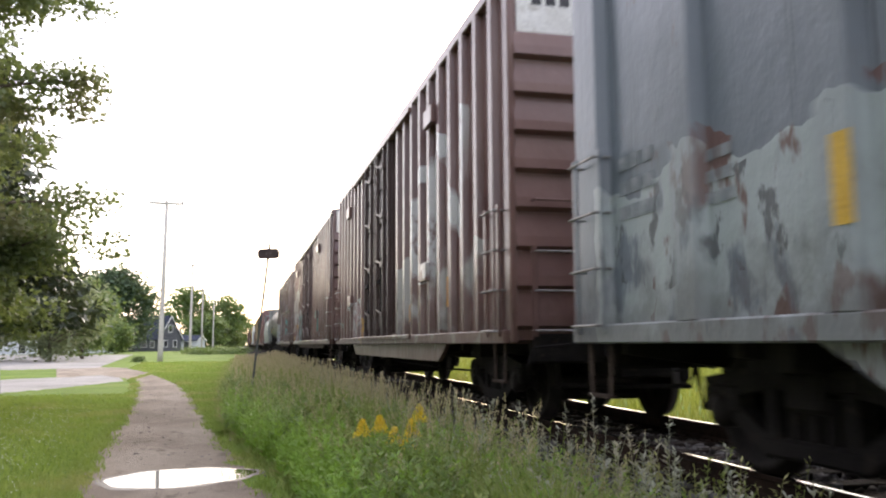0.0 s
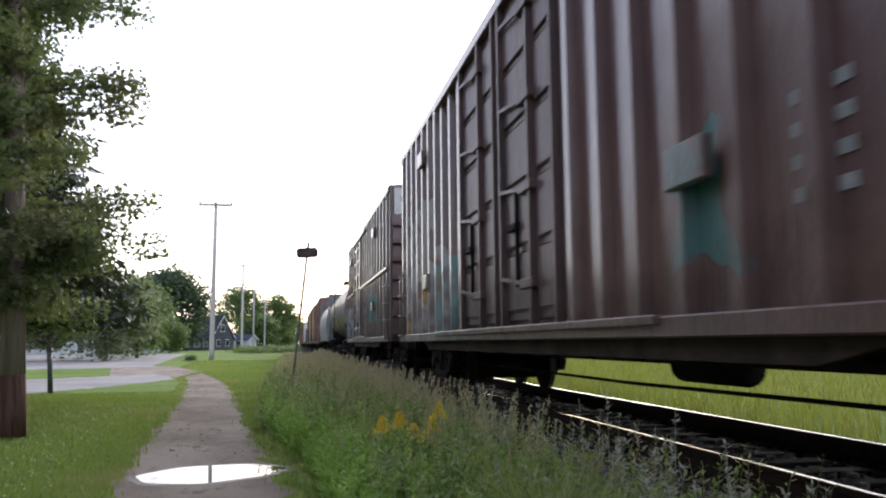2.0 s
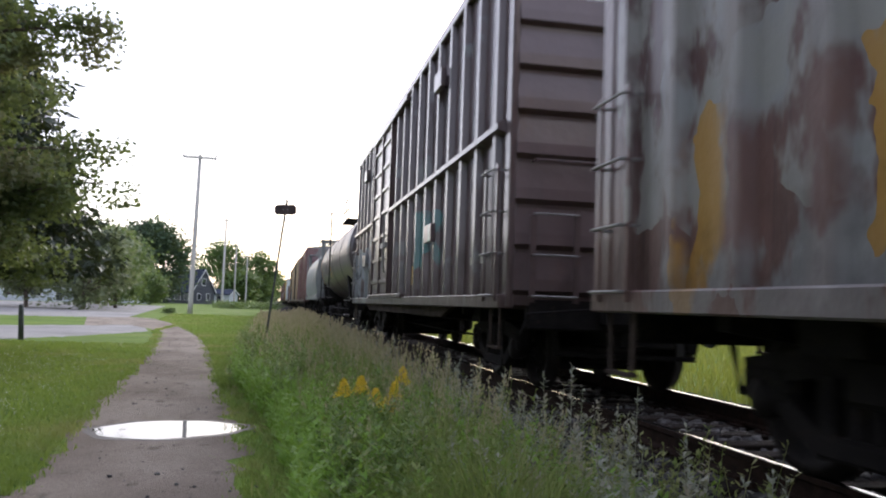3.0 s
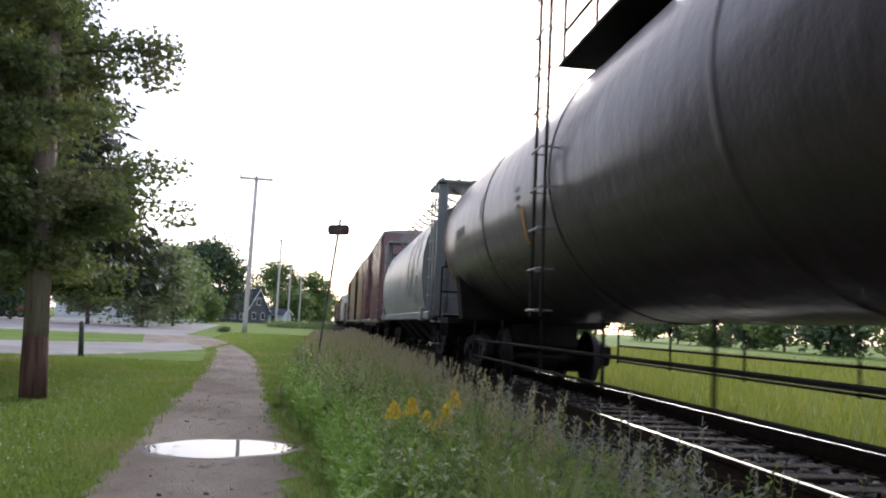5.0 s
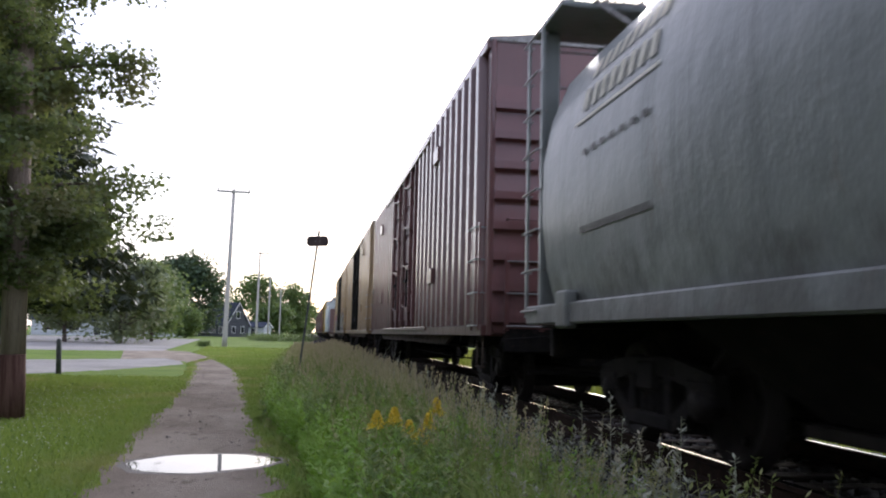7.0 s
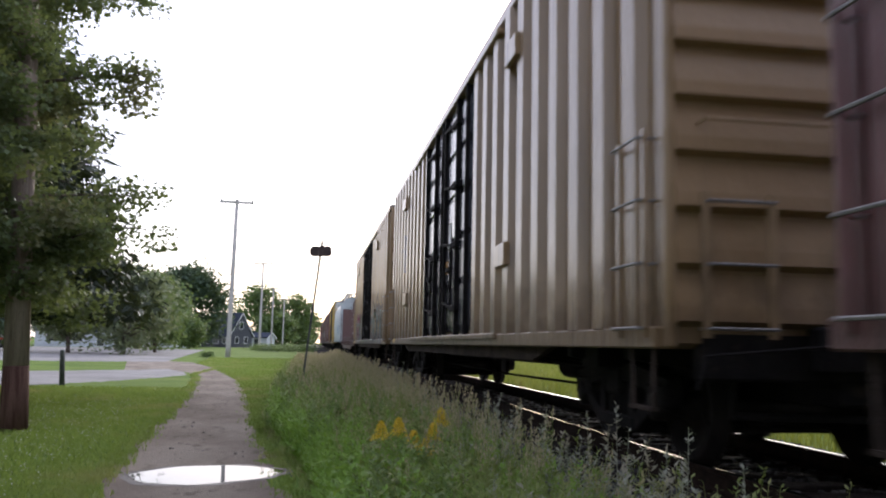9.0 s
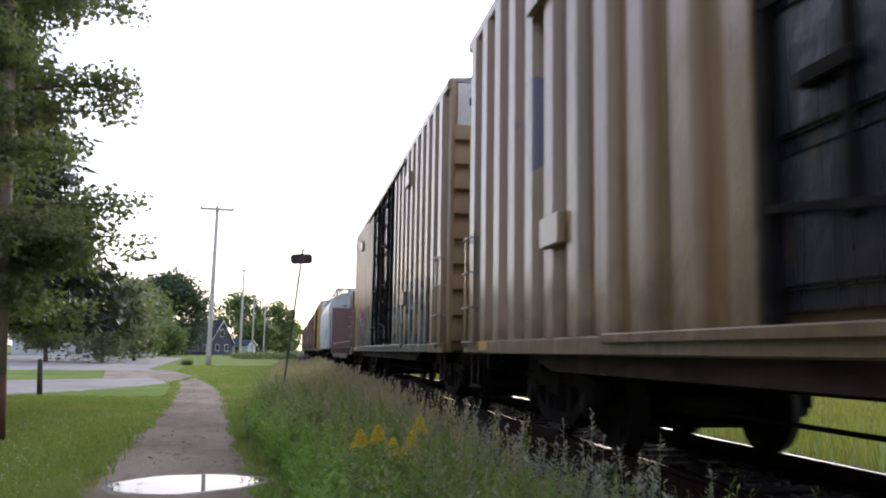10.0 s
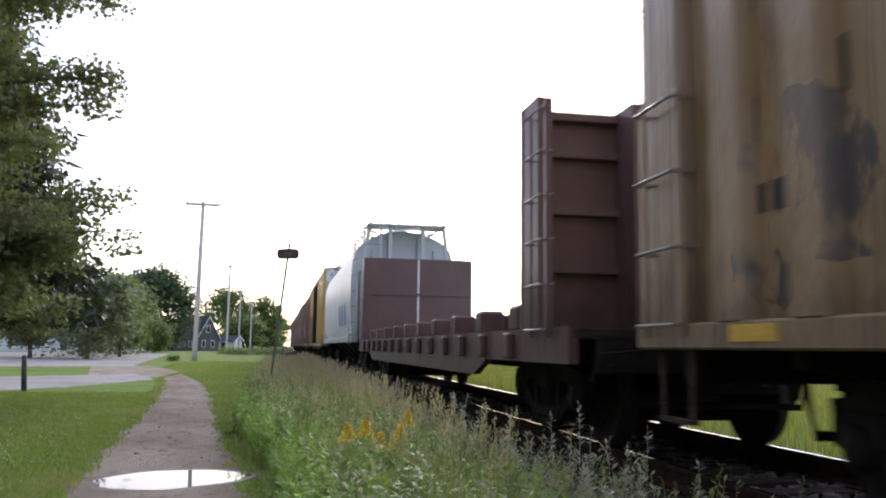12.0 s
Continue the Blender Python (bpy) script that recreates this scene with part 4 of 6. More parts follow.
def hopper(y0, y1, base, faded, label, top=3.9, logo=None, patches=(), porch=0.75):
    half = (y1 - y0) / 2
    car = tagged(new("covered_hopper"), label, "hopper car", "wagons of the freight train")
    paint = paint_of("hopper_paint", car, base, faded, patches, rough=0.45, rust=0.22, streak=0.35)
    B = half - 0.75
    A = half - porch
    side = [(1.47, 1.12), (1.56, 1.55), (1.61, 2.1), (1.6, 2.7), (1.52, 3.2), (1.36, 3.65), (1.1, 4.0), (0.75, 4.25), (0.38, 4.38)]
    if top > 4:
        side = [(1.47, 1.12), (1.56, 1.55), (1.6, 2.1), (1.6, 2.9), (1.57, 3.4), (1.46, 3.8), (1.18, 4.1), (0.75, 4.3), (0.38, 4.38)]
    side = [(x, 1.2 + (z - 1.2) * (top - 1.2) / 3.22) for x, z in side]
    outline = [(-x, z) for x, z in side] + [(0, top)] + side[::-1]
    bm = bmesh.new()
    rings = []
    for k in range(15):
        y = -A + (A + B) * k / 14
        rings.append([bm.verts.new((x, y, z)) for x, z in outline])
    for u, v in zip(rings, rings[1:]):
        for i in range(len(outline) - 1):
            bm.faces.new((u[i], u[i + 1], v[i + 1], v[i]))
    part("shell", bm, paint, car, smooth=True)
    for s in (-1, 1):
        bm = bmesh.new()
        y = B if s > 0 else -A
        lo = outline
        top_ring = [bm.verts.new((x * 0.995, y - s * 0.03, z - 0.01)) for x, z in lo]
        bm.faces.new(top_ring)
        part("end_sheet", bm, paint, car)
        for x in (-0.95, -0.45, 0.45, 0.95):
            bm = bmesh.new()
            prism(bm, [(x - 0.05, y), (x - 0.04, y + s * 0.07), (x + 0.04, y + s * 0.07), (x + 0.05, y)], "z", 1.2, top - 0.55 * abs(x) ** 2 - 0.1)
            part("end_stiffener", bm, paint, car)
        bm = bmesh.new()
        e = s * (half - 0.12)
        knee = top + 0.05 if top < 4 else 2.7
        for x in (-1.38, 1.38):
            box(bm, x - 0.09, x + 0.09, min(e, e - s * 0.12), max(e, e - s * 0.12), 1.05, knee, 0.02)
            if top > 4:
                beam(bm, (x, e - s * 0.06, knee - 0.05), (x * 0.82, e - s * 0.06, top + 0.05), 0.08, 0.1)
            beam(bm, (x * 0.98, e - s * 0.1, 2.9), (x * 0.98, y, 1.4), 0.08, 0.12)
        for x in (-0.5, 0.5):
            box(bm, x - 0.05, x + 0.05, min(e, e - s * 0.1), max(e, e - s * 0.1), 1.05, top + 0.05)
        part("end_frame", bm, paint, car)
        bm = bmesh.new()
        wide = 1.5 if top < 4 else 1.2
        box(bm, -wide, wide, min(y - s * 0.2, s * (half + 0.02)), max(y - s * 0.2, s * (half + 0.02)), top + 0.05, top + 0.11, 0.01)
        deck = part("end_platform", bm, paint, car)
        for k in range(9):
            bm = bmesh.new()
            x = (wide - 0.1) * (k / 4 - 1)
            box(bm, x - 0.03, x + 0.03, min(y - s * 0.2, s * (half + 0.02)), max(y - s * 0.2, s * (half + 0.02)), top + 0.112, top + 0.14)
            part("platform_slat", bm, paint, deck)
        ladder(car, -1.5, s * (half - 0.25) - 0.25, 1.05, top, "y", paint, 8, 0.05, 0.5)
        ladder(car, -1.3, s * (half - 0.08), 1.05, top, "x", paint, 8, 0.03, 0.5)
        for x in (-1, 1):
            bm = bmesh.new()
            lathe(bm, [(0.12, y - s * 0.04), (0.12, y + s * 0.012), (0.05, y + s * 0.014)], 16, "y", (x * 1.05, 0, 2.35))
            part("vent_port", bm, BLACK, car)
            bm = bmesh.new()
            box(bm, x * 0.5 - 0.34, x * 0.5 + 0.34, min(y - s * 0.04, y - s * 0.018), max(y - s * 0.04, y - s * 0.018), top - 0.95, top - 0.87)
            part("slot", bm, BLACK, car)
    for s in (-1, 1):
        bm = bmesh.new()
        box(bm, min(s * 1.46, s * 1.58), max(s * 1.46, s * 1.58), -half + 0.1, half - 0.1, 0.98, 1.16, 0.015)
        for y in (-B + 0.6, B - 0.6):
            box(bm, min(s * 1.5, s * 1.62), max(s * 1.5, s * 1.62), y - 0.14, y + 0.14, 0.94, 1.26, 0.02)
        part("side_sill", bm, paint, car)
        # walkway gratings carried on brackets beyond the roof's edge
        for k in range(6):
            bm = bmesh.new()
            x = s * (0.72 + 0.085 * k)
            box(bm, x - 0.004, x + 0.004, -B - 0.4, B + 0.4, top + 0.125, top + 0.14)
            part("walkway_bar", bm, GALV, car)
        n = 14
        bm = bmesh.new()
        beam(bm, (s * 0.6, 0, top - 0.2), (s * 1.18, 0, top + 0.11), 0.03, 0.04)
        beam(bm, (s * 0.66, 0, top + 0.105), (s * 1.18, 0, top + 0.105), 0.03, 0.03)
        me = mesh_of("walkway_bracket", bm, GALV)
        for k in range(n):
            link("walkway_bracket", me, car, at=pose(0, -B + 0.2 + k * (2 * B - 0.4) / (n - 1), 0))
    for k in range(4):
        y = -B + 1.3 + k * (2 * B - 2.6) / 3
        bm = bmesh.new()
        lathe(bm, [(0.4, top - 0.05), (0.42, top + 0.1), (0.36, top + 0.16), (0.05, top + 0.18)], 16, "z", (0, y, 0))
        part("hatch", bm, paint, car, smooth=True)
    bm = bmesh.new()
    box(bm, -0.35, 0.35, -half + 0.1, half - 0.1, 0.66, 0.98)
    box(bm, -1.4, 1.4, -half + 0.05, -B + 0.3, 0.95, 1.06)
    box(bm, -1.4, 1.4, B - 0.3, half - 0.05, 0.95, 1.06)
    part("underframe", bm, BLACK, car)
    span = B - 1.9
    for k in range(4):
        a = -span + 2 * span * k / 4
        b = a + 2 * span / 4
        m = (a + b) / 2
        bm = bmesh.new()
        hi = [bm.verts.new(p) for p in ((-1.45, a, 1.2), (1.45, a, 1.2), (1.45, b, 1.2), (-1.45, b, 1.2))]
        lo = [bm.verts.new(p) for p in ((-0.6, m - 0.35, 0.38), (0.6, m - 0.35, 0.38), (0.6, m + 0.35, 0.38), (-0.6, m + 0.35, 0.38))]
        bm.faces.new(hi)
        bm.faces.new(lo[::-1])
        for i in range(4):
            bm.faces.new((hi[i], hi[(i + 1) % 4], lo[(i + 1) % 4], lo[i]))
        bay = part("hopper_bay", bm, BLACK, car)
        bm = bmesh.new()
        box(bm, -0.75, 0.75, m - 0.4, m + 0.4, 0.30, 0.385, 0.01)
        part("outlet_gate", bm, STEEL, bay)
    if logo:
        logo(car, side, half)
    running_gear(car, half, 1.9)
    MOVING.append((car, (y0 + y1) / 2))
    return car


def shell_x(side, z):
    zs, xs = [p[1] for p in side], [p[0] for p in side]
    return float(np.interp(z, zs, xs))


def band_on_shell(car, side, pts, w, material, name="emblem"):
    """A painted stroke of width w through (y, z) points, laid on the hopper's curved side."""
    bm = bmesh.new()
    for _ in range(2):
        cut = [pts[0]]
        for (a, b), (c, d) in zip(pts, pts[1:]):
            cut += [(0.75 * a + 0.25 * c, 0.75 * b + 0.25 * d), (0.25 * a + 0.75 * c, 0.25 * b + 0.75 * d)]
        pts = cut + [pts[-1]]
    fine = []
    for (a, b), (c, d) in zip(pts, pts[1:]):
        n = max(2, int(math.hypot(c - a, d - b) / 0.12))
        fine += [(a + (c - a) * k / n, b + (d - b) * k / n) for k in range(n)]
    fine.append(pts[-1])
    prev = None
    for i, (y, z) in enumerate(fine):
        j, k = max(0, i - 1), min(len(fine) - 1, i + 1)
        ty, tz = fine[k][0] - fine[j][0], fine[k][1] - fine[j][1]
        d = math.hypot(ty, tz) or 1
        ny, nz = -tz / d * w / 2, ty / d * w / 2
        row = [bm.verts.new((-shell_x(side, z + e * nz) - 0.012, y + e * ny, z + e * nz)) for e in (-1, -0.33, 0.33, 1)]
        if prev:
            for a in range(3):
                bm.faces.new((prev[a], prev[a + 1], row[a + 1], row[a]))
        prev = row
    return part(name, bm, material, car)


def wave_emblem(car, side, half):
    """The owner's cream emblem as plain bent strokes, and bars for the writing."""
    y = -half + 1.8
    band_on_shell(car, side, [(y + 3.1, 1.95), (y + 3.0, 2.6), (y + 2.7, 3.05), (y + 2.3, 3.15)], 0.2, CREAM)
    band_on_shell(car, side, [(y + 1.75, 2.0), (y + 1.7, 2.9), (y + 1.5, 3.15), (y + 1.3, 2.9)], 0.2, CREAM)
    band_on_shell(car, side, [(y + 0.75, 2.2), (y + 0.6, 3.15)], 0.2, CREAM)
    band_on_shell(car, side, [(y + 3.05, 1.95), (y + 2.85, 1.68), (y + 2.4, 1.66), (y + 2.1, 1.8), (y + 2.0, 2.3)], 0.22, SMUDGE)
    band_on_shell(car, side, [(y + 0.95, 1.95), (y + 0.65, 1.95)], 0.25, SMUDGE)
    band_on_shell(car, side, [(y + 1.3, 1.5), (y + 0.9, 1.5)], 0.22, SMUDGE, "stencil")
    y = half - 3.3
    for k in range(8):
        band_on_shell(car, side, [(y + 0.1 + 0.19 * k, 3.08), (y + 0.22 + 0.19 * k, 3.08)], 0.16, CREAM, "lettering")
        band_on_shell(car, side, [(y + 0.1 + 0.19 * k, 2.8), (y + 0.22 + 0.19 * k, 2.8)], 0.18, CREAM, "lettering")
    band_on_shell(car, side, [(y, 2.62), (y + 1.7, 2.62)], 0.03, CREAM, "lettering")
    for k in range(7):
        band_on_shell(car, side, [(y + 0.1 + 0.2 * k, 2.33), (y + 0.2 + 0.2 * k, 2.33)], 0.05, SMUDGE, "lettering")
    band_on_shell(car, side, [(y + 0.1, 1.72), (y + 1.5, 1.72)], 0.05, SMUDGE, "lettering")


def blue_emblem(car, side, half):
    y = -half + 2.6
    for k in range(3):
        band_on_shell(car, side, [(y + 1.2 * k, 1.9), (y + 1.2 * k + 0.7, 1.9)], 0.7, SLATEBLUE, "emblem")


SMUDGE = surface("dark_smudge", (0.075, 0.075, 0.072), (0.11, 0.112, 0.105), 3.0, 0.5)
SLATEBLUE = surface("slate_blue_emblem", (0.10, 0.20, 0.30), (0.14, 0.26, 0.38), 3.0, 0.5)


def bulkhead_flat(y0, y1):
    half = (y1 - y0) / 2
    car = tagged(new("bulkhead_flatcar"), "empty brown bulkhead flatcar with low timber risers", "flatcar", "wagons of the freight train")
    paint = paint_of("flatcar_paint", car, (0.115, 0.058, 0.052), (0.155, 0.085, 0.076), rough=0.55, rust=0.5)
    bm = bmesh.new()
    box(bm, -1.5, 1.5, -half, half, 0.93, 1.02, 0.01)
    part("deck", bm, TIE, car)
    for s in (-1, 1):
        bm = bmesh.new()
        a = half - 3.2
        prism(bm, [(-half, 1.03), (-half, 0.74), (-a - 0.6, 0.74), (-a, 0.56), (a, 0.56), (a + 0.6, 0.74), (half, 0.74), (half, 1.03)], "x", min(s * 1.45, s * 1.53), max(s * 1.45, s * 1.53))
        part("side_sill", bm, paint, car)
        for k in range(14):
            y = -half + 1.6 + k * (2 * half - 3.2) / 13
            bm = bmesh.new()
            box(bm, min(s * 1.53, s * 1.6), max(s * 1.53, s * 1.6), y - 0.09, y + 0.09, 0.76, 1.0, 0.015)
            part("stake_pocket", bm, paint, car)
    for k in range(10):
        y = -half + 1.9 + k * (2 * half - 3.8) / 9
        bm = bmesh.new()
        box(bm, -1.42, 1.42, y - 0.1, y + 0.1, 1.02, 1.24, 0.02)
        riser = part("riser", bm, paint, car)
        for x in (-1.3, 1.3):
            bm = bmesh.new()
            box(bm, x - 0.14, x + 0.14, y - 0.16, y + 0.16, 1.02, 1.28, 0.03)
            part("riser_shoe", bm, paint, riser)
    for s in (-1, 1):
        top = 3.12 if s < 0 else 3.26
        b = s * half
        i = s * (half - (1.42 if s < 0 else 0.5))
        bm = bmesh.new()
        box(bm, -1.5, 1.5, min(i, i + s * 0.08), max(i, i + s * 0.08), 1.02, top, 0.01)
        box(bm, -1.3, 1.3, min(i, i - s * 0.03), max(i, i - s * 0.03), 2.25, 2.31)
        bulk = part("bulkhead", bm, paint, car)
        bm = bmesh.new()
        box(bm, -0.03, 0.03, min(i, i - s * 0.012), max(i, i - s * 0.012), 1.4, top - 0.02)
        part("stripe", bm, WHITE, bulk)
        for x in (-1.42, -0.5, 0.5, 1.42):
            bm = bmesh.new()
            prism(bm, [(i + s * 0.08, 1.02), (i + s * 0.52, 1.02), (i + s * 0.52, top), (i + s * 0.08, top)], "x", x - 0.07, x + 0.07)
            part("bulkhead_brace", bm, paint, bulk)
        for z in (1.6, 2.15, 2.7, top - 0.06):
            bm = bmesh.new()
            box(bm, -1.42, 1.42, min(i + s * 0.08, i + s * 0.17), max(i + s * 0.08, i + s * 0.17), z - 0.04, z + 0.04)
            part("cross_stiffener", bm, paint, bulk)
        ladder(car, -1.5, min(b, i) + 0.45, 0.95, 2.95, "y", paint, 6, 0.06)
    bm = bmesh.new()
    box(bm, -0.4, 0.4, -half + 0.1, half - 0.1, 0.6, 0.93)
    for k in range(12):
        y = -half + 0.9 + k * (2 * half - 1.8) / 11
        box(bm, -1.45, 1.45, y - 0.06, y + 0.06, 0.75, 0.93)
    part("underframe", bm, BLACK, car)
    running_gear(car, half, 2.0)
    MOVING.append((car, (y0 + y1) / 2))
    return car


BROWN, BROWN2 = (0.13, 0.056, 0.046), (0.19, 0.105, 0.085)
DARKBR, DARKBR2 = (0.10, 0.045, 0.042), (0.17, 0.10, 0.085)
MAROON, MAROON2 = (0.13, 0.038, 0.036), (0.18, 0.065, 0.06)
GOLD, GOLD2 = (0.32, 0.205, 0.09), (0.37, 0.25, 0.13)
NAVY = (0.010, 0.013, 0.024)
TEAL, PALE, SLATE = (0.07, 0.24, 0.23), (0.42, 0.44, 0.43), (0.16, 0.22, 0.25)


def build_train():
    # grey-blue car passing at the start
    car, half, _ = boxcar(-9.4, 6.08, 4.65, (0.13, 0.16, 0.185), (0.17, 0.2, 0.225), "slate-blue boxcar sprayed pale green with rust stains", "slide", None, (-1.5, 1.5),
                          [((0.38, 0.44, 0.43), -8, 7.2, 0.7, 1.95, 1.5, 0.40), ((0.14, 0.07, 0.055), -8, 6.6, 0.7, 2.1, 2.2, 0.57), ((0.08, 0.09, 0.095), -2, 7.0, 1.2, 1.9, 3.4, 0.6)], 1.25, (0.3, 0.1), boards=False, deep=True, gloss=0.5)
    plate(car, "decal", half - 3.2, 1.38, 0.13, 0.42, YELLOW, -1.602)
    plate(car, "decal", half - 0.5, 1.6, 0.12, 0.9, ORANGE)
    for k in range(3):
        lettering(car, half - 1.22, 2.1 - 0.18 * k, 3, 0.13, 0.1, 0.05, STENCIL)
        lettering(car, half - 2.15, 1.93 - 0.13 * k, 3, 0.12, 0.07, 0.05, STENCIL)
    # rust-brown car with a big white emblem
    car, half, paint = boxcar(7.88, 22.93, 4.84, BROWN, BROWN2, "rust-brown boxcar with big faded white strokes on its side", "plug", (0.05, 0.03, 0.026), (-0.9, 2.1),
                              [((0.42, 0.42, 0.38), -6.6, -1.2, 0.9, 2.1, 1.0, 0.5), ((0.20, 0.22, 0.19), 2.3, 7, 0.8, 1.5, 1.5, 0.55), ((0.42, 0.3, 0.3), 2.3, 4.6, 0.8, 1.7, 1.4, 0.5), ((0.5, 0.5, 0.48), 2.3, 5.2, 0.8, 1.8, 1.6, -0.02), ((0.55, 0.3, 0.05), 2.3, 4.2, 0.8, 1.5, 1.2, -0.02)], 0.62, (0.17, 0.09), True, ribs=8, deep=True, gloss=0.5,
                              strokes=[((0.46, 0.47, 0.45), 0.24, [(-3.75, 3.5), (-3.3, 3.35), (-2.9, 3.0), (-2.8, 2.3), (-2.95, 1.95), (-3.4, 1.85), (-4.0, 2.1)]),
                                       ((0.46, 0.47, 0.45), 0.24, [(-4.05, 1.9), (-4.15, 3.3), (-4.35, 3.75), (-4.7, 3.6), (-5.5, 2.3), (-5.75, 2.35), (-5.85, 3.7)])])
    plate(car, "decal", -4.9, 1.35, 0.12, 0.4, ORANGE)
    plate(car, "decal", half - 0.55, 1.5, 0.14, 0.5, ORANGE)
    for k in range(3):
        for z, w, h in ((3.3, 0.34, 0.06), (2.85, 0.36, 0.06), (1.5, 0.4, 0.05), (1.05, 0.34, 0.1)):
            plate(car, "lettering", half - 1.35 - 0.62 * k, z, w, h, PALEGREY)
    plate(car, "decal", half - 3.6, 1.5, 0.2, 0.7, ORANGE)
    plate(car, "decal", -2.3, 1.2, 0.1, 0.3, ORANGE)
    # brown car with double plug doors
    car, half, _ = boxcar(24.72, 42.44, 4.9, DARKBR, BROWN2, "weathered brown boxcar with barred double doors and teal spray", "plug", (0.08, 0.045, 0.042), (-2.2, 2.2),
                          [(TEAL, 2.6, 4.6, 0.8, 2.2, 0.9, 0.45), ((0.34, 0.35, 0.34), 3.6, 8.0, 0.8, 2.3, 1.4, 0.5), ((0.06, 0.18, 0.17), -5.0, -4.1, 1.3, 2.1, 1.8, 0.45), ((0.36, 0.35, 0.32), 4.5, 8.6, 1.4, 3.4, 1.5, 0.52), ((0.5, 0.27, 0.04), 7.2, 7.7, 0.9, 2.0, 1.2, 0.4), ((0.5, 0.27, 0.04), 5.7, 6.2, 1.1, 1.9, 1.2, 0.4)], 0.66, white_end=True)
    plate(car, "decal", -half + 0.95, 1.05, 0.42, 0.24, YELLOW)
    plate(car, "decal", -half + 0.62, 1.6, 0.1, 1.0, ORANGE)
    plate(car, "decal", -half + 2.0, 1.5, 0.14, 0.5, ORANGE)
    lettering(car, -half + 1.6, 2.0, 3, 0.16, 0.12, 0.05, PALEGREY)
    lettering(car, -half + 1.6, 1.7, 3, 0.16, 0.12, 0.05, PALEGREY)
    lettering(car, half - 2.3, 3.3, 3, 0.25, 0.25, 0.1, PALEGREY)
    for k in range(4):
        lettering(car, -5.95, 1.5 + 0.16 * k, 3, 0.12, 0.07, 0.05, PALEGREY)
    # brown car with a belt rail
    car, half, _ = boxcar(44.85, 60.1, 4.74, (0.088, 0.052, 0.049), (0.125, 0.08, 0.074), "dull brown boxcar with a belt rail and pale sprayed corner", "slide", None, (0.6, 3.4),
                          [((0.36, 0.40, 0.42), 3.7, 8.0, 0.7, 2.25, 0.8, 0.42), (TEAL, -4.1, -2.2, 1.5, 2.3, 1.2, 0.5), ((0.05, 0.06, 0.08), 3.6, 7.6, 0.8, 2.1, 1.3, -0.03), ((0.2, 0.19, 0.18), -7.4, 0.4, 0.9, 4.2, 2.0, 0.6)], 0.8, (0.14, 0.08), True, True, ribs=7)
    plate(car, "decal", -half + 5.5, 1.2, 0.3, 0.3, YELLOW)
    lettering(car, -half + 1.0, 1.35, 4, 0.12, 0.09, 0.04, CREAM)
    plate(car, "placard", -half + 1.2, 1.85, 0.2, 0.22, WHITE)
    tank_car(61.7, 78.6)
    hopper(79.4, 94.6, (0.185, 0.205, 0.198), (0.235, 0.252, 0.242), "pale grey covered hopper with cream emblem strokes on curved sides", logo=wave_emblem, porch=1.4,
           patches=[((0.10, 0.11, 0.10), -4.2, -2.0, 1.35, 2.2, 1.5, 0.6), ((0.26, 0.23, 0.18), -5.9, -5.6, 1.2, 2.2, 1.6, 0.52)])
    # maroon car
    car, half, _ = boxcar(96.6, 114.3, 4.7, MAROON, MAROON2, "dark maroon boxcar with deep upright ribs and stencil boxes", "plug", (0.11, 0.035, 0.035), (-2.2, 2.2), (), 0.52, (0.2, 0.12), ribs=8)
    for k, (dy, z) in enumerate(((-1.35, 2.6), (-1.35, 2.1), (-1.98, 2.75), (-1.98, 2.2), (-2.95, 2.4))):
        plate(car, "stencil_box", half + dy, z, 0.36, 0.32, PALEGREY)
        lettering(car, half + dy + 0.05, z + 0.06, 2, 0.1, 0.2, 0.05, INK, -1.511)
    lettering(car, half - 1.3, 1.75, 2, 0.12, 0.08, 0.05, PALEGREY)
    plate(car, "decal", half - 1.35, 1.35, 0.34, 0.26, YELLOW)
    plate(car, "decal", half - 1.35, 1.05, 0.34, 0.26, ORANGE)
    # the two gold cars; their end colour has the shade between wagons worked in
    car, half, _ = boxcar(116.09, 133.62, 4.9, GOLD, GOLD2, "weathered gold-tan boxcar with black barred double doors", "plug", NAVY, (-2.35, 2.05), [((0.06, 0.08, 0.16), 5.5, 6.3, 2.6, 3.4, 1.4, 0.45)], 0.62, (0.3, 0.1), True, end=(0.30, 0.19, 0.085), rust=0.35, gloss=0.65)
    plate(car, "decal", -half + 1.0, 1.05, 0.42, 0.26, YELLOW)
    lettering(car, -half + 3.2, 1.5, 3, 0.13, 0.1, 0.04, PALEGREY)
    plate(car, "placard", -0.8, 2.4, 0.22, 0.4, WHITE, -1.58)
    plate(car, "placard", -0.5, 2.0, 0.12, 0.2, ORANGE, -1.58)
    lettering(car, half - 1.15, 1.9, 3, 0.12, 0.2, 0.06, INK)
    lettering(car, half - 1.1, 2.3, 2, 0.12, 0.2, 0.06, INK)
    lettering(car, half - 1.15, 1.4, 2, 0.14, 0.13, 0.05, INK)
    plate(car, "decal", half - 1.27, 0.9, 0.38, 0.1, YELLOW, -1.603)
